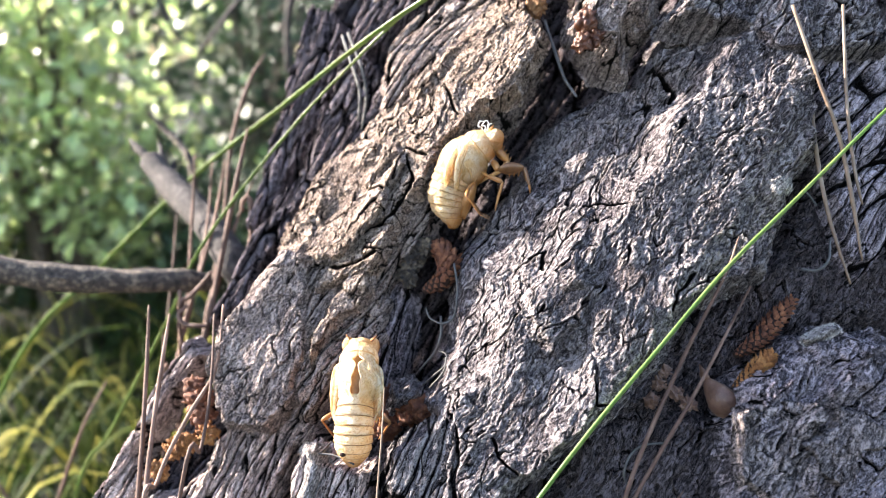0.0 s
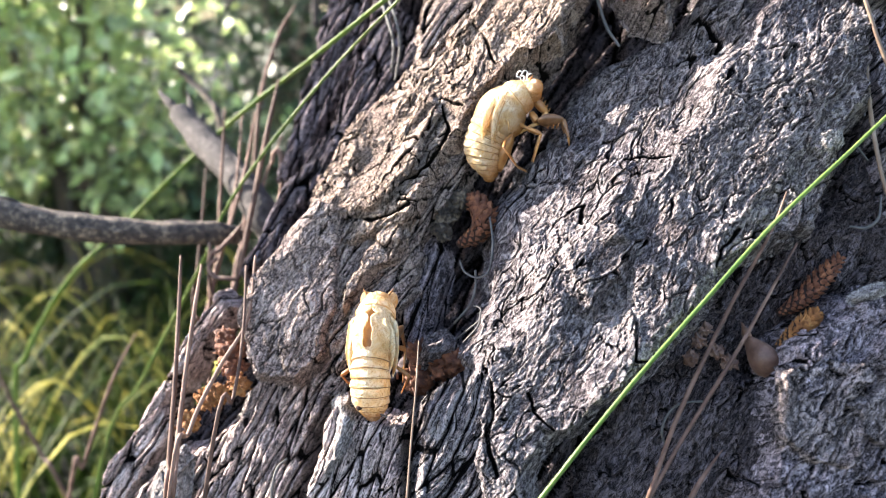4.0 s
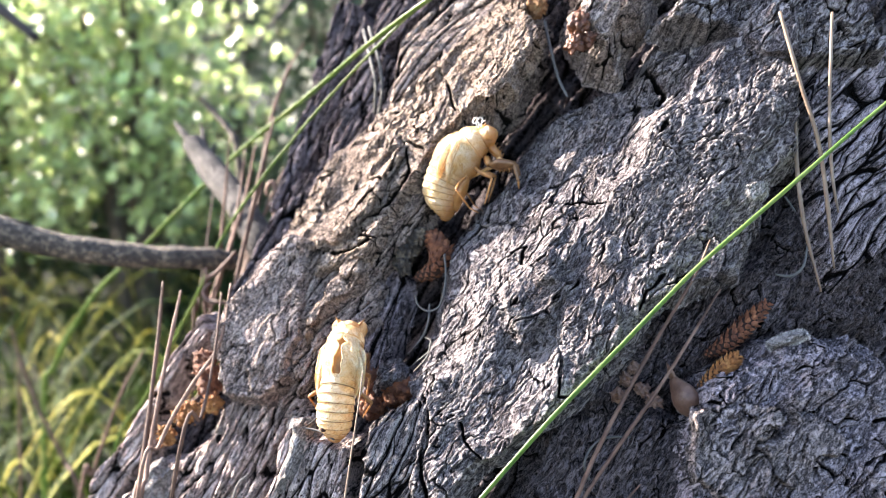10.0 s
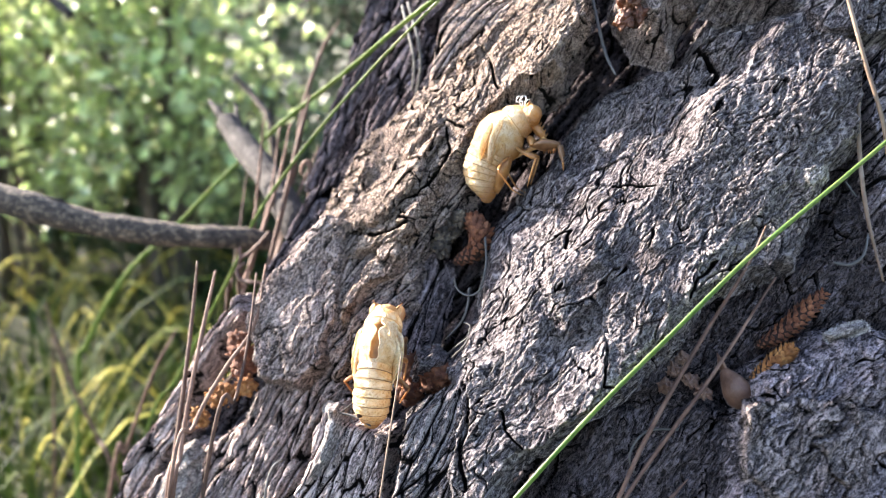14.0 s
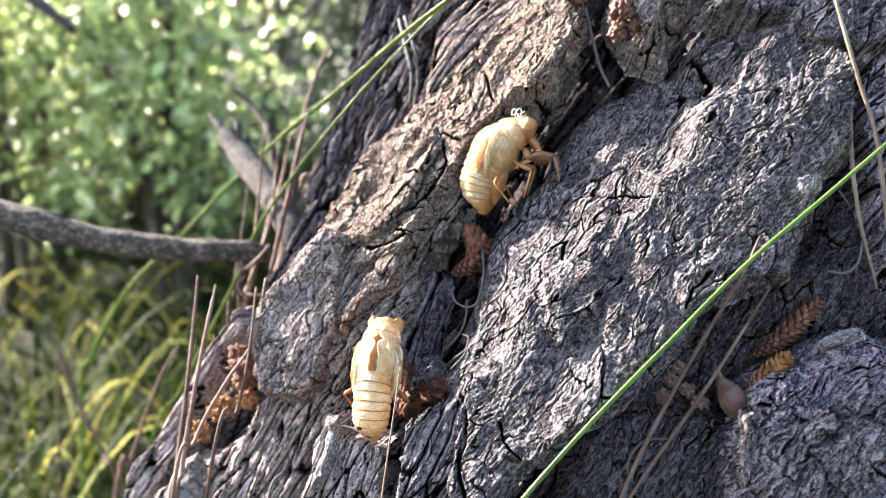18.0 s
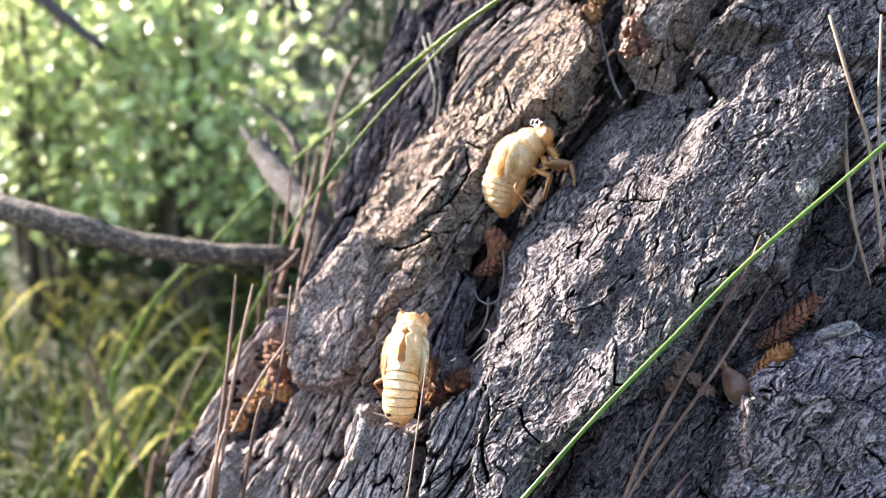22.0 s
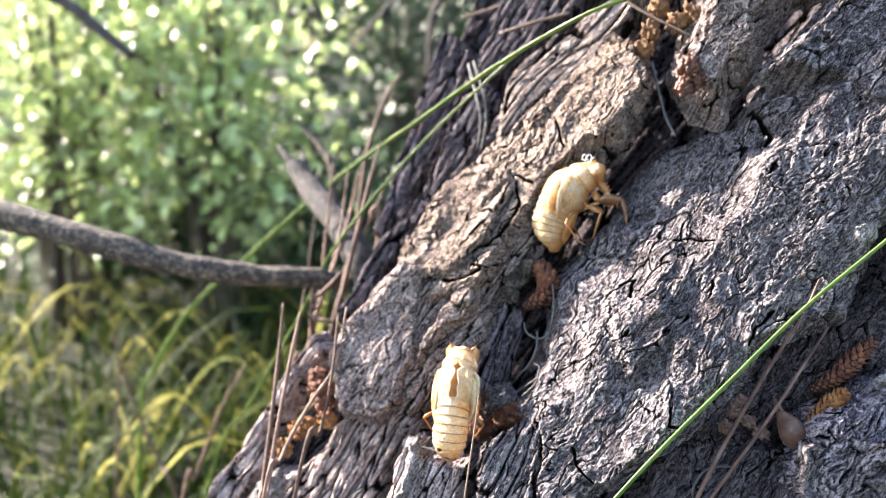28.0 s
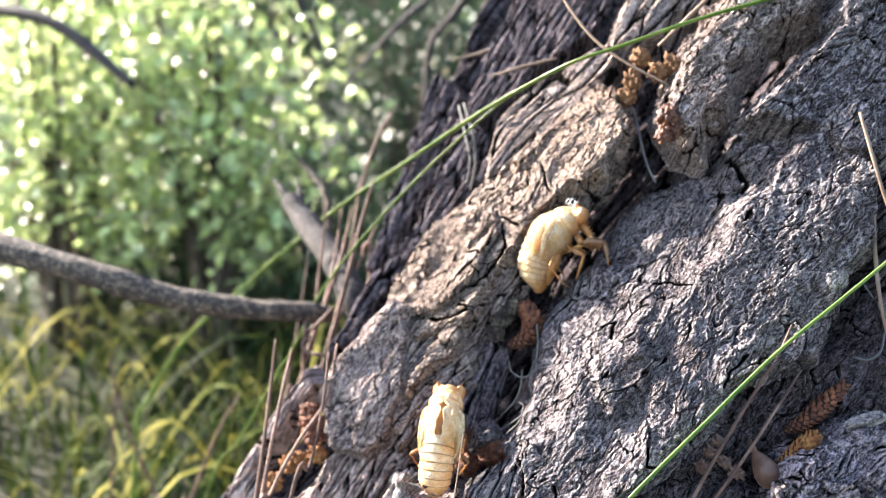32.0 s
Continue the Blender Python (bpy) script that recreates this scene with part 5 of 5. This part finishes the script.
stalk("dry_straw", STRAW, [(-0.0640, 0.2720, 0.3052, 0.00055), (-0.0633, 0.2720, 0.3086, 0.00086), (-0.0615, 0.2720, 0.3094, 0.00094), (-0.0609, 0.2720, 0.3053, 0.00094), (-0.0610, 0.2700, 0.2961, 0.00094), (-0.0634, 0.2680, 0.2868, 0.00094), (-0.0651, 0.2640, 0.2741, 0.00094), (-0.0693, 0.2600, 0.2574, 0.00094), (-0.0799, 0.2620, 0.2056, 0.00094), (-0.1061, 0.2700, -0.0456, 0.00094)], "bent dry stem with a hooked tip beside the trunk", "stem", "dry stems beside the trunk")
stalk("dry_straw", STRAW, [(-0.0732, 0.2050, 0.2933, 0.00031), (-0.0727, 0.1990, 0.2812, 0.00055), (-0.0720, 0.1900, 0.2660, 0.00062), (-0.0717, 0.1810, 0.2502, 0.0007), (-0.0725, 0.1720, 0.2288, 0.0007), (-0.0991, 0.1700, 0.0476, 0.0007)], "dry bare grass stem standing beside the trunk", "stem", "dry stems beside the trunk")
stalk("dry_straw", STRAW, [(-0.0676, 0.2030, 0.2916, 0.00031), (-0.0682, 0.1970, 0.2821, 0.00055), (-0.0690, 0.1880, 0.2671, 0.00062), (-0.0694, 0.1790, 0.2513, 0.0007), (-0.0701, 0.1700, 0.2303, 0.0007), (-0.0960, 0.1680, 0.0514, 0.0007)], "dry bare grass stem standing beside the trunk", "stem", "dry stems beside the trunk")
stalk("dry_straw", STRAW, [(-0.0854, 0.3000, 0.3205, 0.00031), (-0.0868, 0.2950, 0.2965, 0.00062), (-0.0875, 0.2850, 0.2693, 0.0007), (-0.0900, 0.2800, 0.2494, 0.0007), (-0.1000, 0.2800, 0.1459, 0.0007), (-0.1187, 0.2900, -0.0408, 0.0007)], "dry bare grass stem standing beside the trunk", "stem", "dry stems beside the trunk")
stalk("dry_straw", STRAW, [(-0.0727, 0.2900, 0.3199, 0.00031), (-0.0754, 0.2850, 0.3026, 0.00062), (-0.0807, 0.2800, 0.2833, 0.0007), (-0.0853, 0.2700, 0.2654, 0.0007), (-0.0852, 0.2650, 0.2548, 0.0007), (-0.1106, 0.2800, -0.0600, 0.0007)], "dry bare grass stem standing beside the trunk", "stem", "dry stems beside the trunk")
stalk("dry_straw", STRAW, [(-0.2400, 0.4000, 0.2080, 0.00047), (-0.2365, 0.4000, 0.1878, 0.00094), (-0.2253, 0.3950, 0.1617, 0.00109), (-0.2122, 0.3900, 0.1389, 0.00117), (-0.1928, 0.3800, 0.1063, 0.00125), (-0.1110, 0.3600, -0.1276, 0.00125)], "slanting dry stem in front of the grass", "stem", "dry stems beside the trunk")
stalk("dry_straw", STRAW, [(-0.2503, 0.4200, 0.1829, 0.00047), (-0.2536, 0.4200, 0.1455, 0.00094), (-0.2602, 0.4200, 0.0733, 0.00101), (-0.2850, 0.4200, -0.1811, 0.00101)], "upright dry stem in front of the grass", "stem", "dry stems beside the trunk")
stalk("dry_straw", STRAW, [(-0.0718, 0.2520, 0.2730, 0.0007), (-0.0755, 0.2520, 0.2732, 0.00086), (-0.0796, 0.2540, 0.2732, 0.00078), (-0.0816, 0.2560, 0.2756, 0.0007), (-0.0793, 0.2580, 0.2780, 0.00055)], "short dry curled stem against the trunk foot", "stem", "dry stems beside the trunk")
stalk("dry_straw", STRAW, [(-0.0722, 0.2620, 0.2878, 0.00055), (-0.0755, 0.2620, 0.2838, 0.00078), (-0.0789, 0.2600, 0.2804, 0.00078), (-0.0819, 0.2600, 0.2779, 0.00078), (-0.0828, 0.2600, 0.2685, 0.00078), (-0.0808, 0.2600, 0.2607, 0.00062)], "short dry curled stem against the trunk foot", "stem", "dry stems beside the trunk")
stalk("dry_straw", STRAW, [(-0.0796, 0.3000, 0.3176, 0.00031), (-0.0804, 0.2900, 0.2955, 0.00055), (-0.0842, 0.2800, 0.2729, 0.00062), (-0.0887, 0.2700, 0.2529, 0.00062), (-0.0965, 0.2650, 0.2248, 0.00062), (-0.1457, 0.2800, -0.0658, 0.00062)], "dry bare grass stem standing beside the trunk", "stem", "dry stems beside the trunk")
stalk("dry_straw", STRAW, [(-0.0691, 0.3150, 0.3088, 0.00031), (-0.0744, 0.3050, 0.2930, 0.00062), (-0.0780, 0.2900, 0.2748, 0.0007), (-0.0822, 0.2750, 0.2557, 0.0007), (-0.0855, 0.2620, 0.2394, 0.0007), (-0.0984, 0.2550, 0.1949, 0.0007), (-0.1426, 0.2700, -0.0854, 0.0007)], "dry bare grass stem standing beside the trunk", "stem", "dry stems beside the trunk")
stalk("dry_straw", STRAW, [(-0.0962, 0.3100, 0.2978, 0.00031), (-0.0963, 0.3000, 0.2780, 0.00055), (-0.0968, 0.2900, 0.2588, 0.00062), (-0.0964, 0.2800, 0.2360, 0.00062), (-0.1187, 0.2900, -0.0408, 0.00062)], "dry bare grass stem standing beside the trunk", "stem", "dry stems beside the trunk")
stalk("dry_straw", STRAW, [(-0.1232, 0.3000, 0.2373, 0.00031), (-0.1338, 0.3000, 0.2189, 0.0007), (-0.1485, 0.3000, 0.1833, 0.00086), (-0.1579, 0.3000, 0.1593, 0.00086), (-0.2212, 0.3100, -0.1192, 0.00086)], "dry bare grass stem standing beside the trunk", "stem", "dry stems beside the trunk")
stalk("dry_straw", STRAW, [(-0.0547, 0.2050, 0.2934, 0.00031), (-0.0552, 0.1960, 0.2801, 0.00047), (-0.0606, 0.1880, 0.2706, 0.00055), (-0.0659, 0.1800, 0.2587, 0.00055), (-0.0697, 0.1700, 0.2396, 0.00055), (-0.0978, 0.1680, 0.0510, 0.00055)], "dry bare grass stem standing beside the trunk", "stem", "dry stems beside the trunk")
stalk("dry_straw", STRAW, [(-0.0566, 0.2030, 0.2915, 0.00031), (-0.0557, 0.1930, 0.2781, 0.00039), (-0.0569, 0.1850, 0.2645, 0.00047), (-0.0610, 0.1740, 0.2486, 0.00055), (-0.0942, 0.1680, 0.0517, 0.00055)], "dry bare grass stem standing beside the trunk", "stem", "dry stems beside the trunk")
branch("dead_branch", "bare grey dead branch reaching in from the side to the trunk", [(-0.3115, 0.2700, 0.3172, 0.0056), (-0.2297, 0.2620, 0.3084, 0.0054), (-0.1794, 0.2560, 0.3004, 0.0052), (-0.1556, 0.2550, 0.2954, 0.005), (-0.1378, 0.2570, 0.2904, 0.0047), (-0.1201, 0.2600, 0.2868, 0.0045), (-0.1025, 0.2640, 0.2845, 0.0042), (-0.0849, 0.2690, 0.2833, 0.0038), (-0.0774, 0.2760, 0.2807, 0.0032)], [], TWIG, 3)
branch("broken_branch", "broken grey-brown dead branch stub with a split end", [(-0.1108, 0.3300, 0.3150, 0.0046), (-0.0998, 0.3200, 0.3061, 0.0054), (-0.0862, 0.3050, 0.2979, 0.0057), (-0.0734, 0.2900, 0.2875, 0.0058), (-0.0661, 0.2850, 0.2766, 0.006)], [[(-0.1091, 0.3300, 0.3124, 0.0042), (-0.1146, 0.3330, 0.3175, 0.0034), (-0.1189, 0.3360, 0.3210, 0.0022), (-0.1206, 0.3370, 0.3231, 0.0006)], [(-0.1055, 0.3280, 0.3112, 0.003), (-0.1065, 0.3300, 0.3169, 0.0022), (-0.1075, 0.3320, 0.3207, 0.0012), (-0.1081, 0.3320, 0.3235, 0.0003)], [(-0.1035, 0.3260, 0.3092, 0.0026), (-0.1020, 0.3290, 0.3130, 0.0016), (-0.1016, 0.3300, 0.3156, 0.0003)]], DEADWOOD, 4)
branch("broken_branch", "thin broken twig leaning behind the trunk", [(-0.1332, 0.4000, 0.3285, 0.0008), (-0.1271, 0.4000, 0.3228, 0.0016), (-0.1175, 0.3950, 0.3142, 0.0018), (-0.1121, 0.3900, 0.3056, 0.0018), (-0.1094, 0.3850, 0.2851, 0.0018)], [], TWIG, 5)
stalk("far_twig", DEADWOOD, [(-0.7223, 0.7500, 0.4046, 0.005), (-0.5513, 0.7200, 0.4164, 0.006), (-0.4813, 0.7000, 0.4129, 0.0065), (-0.4379, 0.6900, 0.4004, 0.006), (-0.4016, 0.6800, 0.3793, 0.006), (-0.3639, 0.6700, 0.3542, 0.004)], "bare curved twig among the shrub leaves", "branch", "bare twigs in the shrubs")
stalk("far_twig", DEADWOOD, [(-0.1680, 0.6200, 0.3553, 0.0012), (-0.1441, 0.6200, 0.3829, 0.002), (-0.1229, 0.6200, 0.4056, 0.0026), (-0.0997, 0.6300, 0.4267, 0.003), (-0.0641, 0.6400, 0.4600, 0.0032)], "bare thin twig among the shrub leaves", "branch", "bare twigs in the shrubs")
stalk("far_twig", DEADWOOD, [(-0.1112, 0.6600, 0.3428, 0.0026), (-0.1076, 0.6600, 0.3909, 0.0032), (-0.0911, 0.6600, 0.4125, 0.0036), (-0.0701, 0.6600, 0.4420, 0.004)], "bare thin twig among the shrub leaves", "branch", "bare twigs in the shrubs")
stalk("far_twig", DEADWOOD, [(-0.2612, 0.9000, 0.3722, 0.003), (-0.2736, 0.9000, 0.4075, 0.005), (-0.2890, 0.9000, 0.4366, 0.006), (-0.3102, 0.9000, 0.4885, 0.007)], "bare drooping twig among the shrub leaves", "branch", "bare twigs in the shrubs")
stalk("far_twig", DEADWOOD, [(-0.3594, 0.9500, 0.3958, 0.003), (-0.3421, 0.9500, 0.4212, 0.005), (-0.3279, 0.9500, 0.4706, 0.006), (-0.3207, 0.9500, 0.5189, 0.006)], "bare thin twig among the shrub leaves", "branch", "bare twigs in the shrubs")

# ---- ground ----
def ground():
    bm = bmesh.new()
    radii = [0.0, 0.15, 0.3, 0.5, 0.75, 1.1, 1.6, 2.4, 4, 8, 20, 60, 200, 600, 2000]
    last = None
    for r in radii:
        ring = []
        for k in range(64):
            a = 2 * math.pi * k / 64
            x, y = r * math.cos(a), r * math.sin(a) + 0.4
            z = 0.02 * noise.noise(Vector((x * 3, y * 3, 1))) * (1 if r < 5 else 0)
            ring.append(bm.verts.new((x, y, z)))
        if last:
            for k in range(64):
                bm.faces.new((last[k], last[(k + 1) % 64], ring[(k + 1) % 64], ring[k]))
        last = ring
    bmesh.ops.remove_doubles(bm, verts=bm.verts[:], dist=1e-5)
    return tagged(part("ground", bm, SOIL), "brown soil with dry litter under grass", "ground", kind="structure")


ground()


# ---- shrubs behind the trunk ----
def shrub(x, y, height, width, leaves, seed, size=0.014, leaf=None):
    rnd = random.Random(seed)
    root = thing("shrub", Matrix.Translation((x, y, 0)), "leafy shrub with small deep green leaves, shade put into their colour" if leaf else "leafy green shrub with small glossy sunlit leaves", "shrub", "shrubs behind the trunk")
    tips = []
    for k in range(9):
        a, lean = rnd.uniform(0, 6.28), rnd.uniform(0.1, 0.8) * width
        top = (x + math.cos(a) * lean, y + math.sin(a) * lean, height * rnd.uniform(0.75, 1.0))
        mid = (x + math.cos(a) * lean * 0.35, y + math.sin(a) * lean * 0.35, top[2] * 0.5)
        part("stem", tube([(x + 0.02 * math.cos(a), y + 0.02 * math.sin(a), -0.01, 0.007), (*mid, 0.005), (*top, 0.002)], 6, 5), TWIG, root)
        tips.append((mid, top))
    vs, fs = [], []
    for k in range(leaves):
        mid, top = rnd.choice(tips)
        f = rnd.uniform(-0.7, 1.05)
        c = Vector(mid).lerp(Vector(top), f)
        spread = width * 0.30
        c += Vector((rnd.gauss(0, spread), rnd.gauss(0, spread), rnd.gauss(0, spread * 0.6)))
        if c.z < (0.03 if leaf else 0.155 + 0.04 * math.sin(40 * c.x)):
            continue
        up = (Vector((rnd.gauss(0, 1), rnd.gauss(0, 1), rnd.gauss(0, 1))) * 0.65 + SUN * 0.75 + Vector((0, -0.75, 0))).normalized()
        way = up.orthogonal().normalized()
        way.rotate(Matrix.Rotation(rnd.uniform(0, 6.28), 3, up))
        side = up.cross(way)
        ln = size * rnd.uniform(0.6, 1.4)
        w = ln * rnd.uniform(0.22, 0.38)
        i = len(vs)
        vs += [c, c + way * ln * 0.5 + side * w + up * w * 0.4, c + way * ln, c + way * ln * 0.5 - side * w + up * w * 0.4, c + way * ln * 0.5]
        fs += [(i, i + 1, i + 4), (i + 1, i + 2, i + 4), (i + 2, i + 3, i + 4), (i + 3, i, i + 4)]
    me = bpy.data.meshes.new("foliage")
    me.from_pydata([tuple(p) for p in vs], [], fs)
    part("foliage", me, leaf or LEAF, root)
    return root


# the shrub at (-1.6, 1.95) stands out of view, added to shade the others
for n, (x, y, h, w, k) in enumerate([(-0.60, 0.92, 0.50, 0.19, 2300), (-0.42, 0.96, 0.52, 0.19, 2500), (-0.24, 1.22, 0.56, 0.20, 1800), (0.05, 1.75, 0.9, 0.26, 2200),
                                     (-0.80, 1.35, 0.70, 0.26, 1500), (-0.50, 1.5, 0.90, 0.30, 3000), (-0.15, 1.6, 0.95, 0.32, 2600), (-1.6, 1.95, 1.7, 0.40, 4200), (0.30, 1.6, 1.1, 0.34, 2000), (0.75, 1.3, 1.0, 0.34, 1500)]):
    shrub(x, y, h, w, int(k * (1.5 if n < 2 else 1.8)), 40 + n, 0.019 if n < 2 else 0.014, LEAF_SHADED if n > 1 else None)
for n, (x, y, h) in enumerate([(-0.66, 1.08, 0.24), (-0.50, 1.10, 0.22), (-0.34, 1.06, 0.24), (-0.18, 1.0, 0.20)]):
    shrub(x, y, h, 0.16, 1800, 60 + n, 0.016, LEAF_SHADED)
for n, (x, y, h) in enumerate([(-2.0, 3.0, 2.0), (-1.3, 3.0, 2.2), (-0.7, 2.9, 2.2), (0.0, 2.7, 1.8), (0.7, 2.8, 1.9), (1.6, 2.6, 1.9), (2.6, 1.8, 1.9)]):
    shrub(x, y, h, 0.45, 6500, 70 + n, 0.036, LEAF_SHADED if x > -1.5 else None)


for n in range(7):
    shrub(-3.4 + 0.8 * n, 4.3 + 0.3 * (n % 2), 2.5, 0.75, 5200, 90 + n, 0.075, LEAF_SHADED)


# ---- grass in front of the shrubs ----
def grass_tuft(x, y, blades, reach, seed):
    rnd = random.Random(seed)
    root = thing("grass_tuft", Matrix.Translation((x, y, 0)), "tuft of yellow-green arching wild grass", "grass", "grass tufts beside the trunk")
    for k in range(int(blades * 0.7)):
        a, ln = rnd.uniform(0, 6.28), (reach if y < 0.62 else 0.62 * reach) * rnd.uniform(0.45, 1.0)
        px, py = x + rnd.gauss(0, 0.03), y + rnd.gauss(0, 0.03)
        ln *= 1.25 if k % 3 == 0 else 1.0
        out = ln * rnd.uniform(0.55, 1.25) * (1.6 if k % 3 == 0 else 1.0)
        w = rnd.uniform(0.0006, 0.0018)
        top = ln * rnd.uniform(0.5, 0.85)
        droop = max(0.02, top - rnd.uniform(0.25, 0.75) * out)
        dx, dy = math.cos(a), math.sin(a)
        bm = tube([(px, py, -0.01, w), (px + dx * out * 0.25, py + dy * out * 0.25, top * 0.6, w), (px + dx * out * 0.6, py + dy * out * 0.6, top, w * 0.8), (px + dx * out, py + dy * out, droop, w * 0.3)], 4, 4, 0.25)
        part("blade", bm, GRASS, root)


def turf():
    """The short grass that covers the ground round the trunk."""
    rnd = random.Random(9)
    vs, fs = [], []
    for k in range(9000):
        r, a = 0.15 + 2.2 * rnd.random() ** 1.3, rnd.uniform(0.2, 2.95)
        x, y = -0.15 + r * math.cos(a), 0.2 + r * math.sin(a)
        ln, w = rnd.uniform(0.03, 0.09), rnd.uniform(0.0012, 0.003)
        b, out = rnd.uniform(0, 6.28), rnd.uniform(0.2, 0.8)
        dx, dy = math.cos(b), math.sin(b)
        i = len(vs)
        vs += [(x - dy * w, y + dx * w, -0.012), (x + dy * w, y - dx * w, -0.012), (x + dx * ln * out * 0.4 + dy * w, y + dy * ln * out * 0.4 - dx * w, ln * 0.7),
               (x + dx * ln * out * 0.4 - dy * w, y + dy * ln * out * 0.4 + dx * w, ln * 0.7), (x + dx * ln * out, y + dy * ln * out, ln * (1.1 - 0.4 * out))]
        fs += [(i, i + 1, i + 2, i + 3), (i + 3, i + 2, i + 4)]
    me = bpy.data.meshes.new("turf")
    me.from_pydata(vs, [], fs)
    tagged(part("turf", me, TURF), "short dark green grass covering the ground", "grass", kind="stuff")


turf()
for n, (x, y, k, r) in enumerate([(-0.34, 0.55, 40, 0.20), (-0.24, 0.60, 40, 0.20), (-0.14, 0.55, 30, 0.18), (-0.44, 0.64, 40, 0.22), (-0.30, 0.74, 46, 0.24), (-0.16, 0.70, 40, 0.22),
                                  (-0.48, 0.80, 40, 0.25), (-0.27, 0.45, 16, 0.15), (-0.19, 0.42, 14, 0.13), (-0.58, 0.72, 30, 0.24), (-0.38, 0.86, 46, 0.26), (-0.20, 0.86, 46, 0.26), (-0.62, 0.95, 40, 0.26)]):
    grass_tuft(x, y, k, r, 300 + n)


# ---- what moves ----
def motions():
    """The lower shell, light as paper, is nudged and rolled across the crevice by a gust and later slips back."""
    rest = LOWER.matrix_basis.copy()

    def nudged(u, v, turn, roll=-7.0):
        place = Matrix.Translation((FACE_U * u + FACE_V * v) * 0.001)
        return place @ Matrix.Translation(rest.translation) @ Matrix.Rotation(radians(turn), 4, FACE_N) @ Matrix.Translation(-rest.translation) @ rest @ Matrix.Rotation(radians(roll), 4, "X")

    walk(LOWER, [(0.0, rest), (1.0, rest), (1.6, rest), (1.75, nudged(-0.2, 0, 0.3, -0.5)), (1.9, nudged(-3.1, -0.4, 0.3)), (2.1, nudged(-3.4, -0.6, 0.2)), (3.5, nudged(-3.0, -0.4, 1.0)),
                 (5.5, nudged(-1.9, -0.1, 2.6)), (7.0, nudged(-1.8, -0.1, 2.7)), (7.7, nudged(-1.8, 0, 2.7)), (7.85, nudged(-1.2, 0, 1.8, -4.0)), (8.0, nudged(0.1, 0, 0, 0)), (8.2, rest), (9.0, rest), (32.0, rest)])


motions()
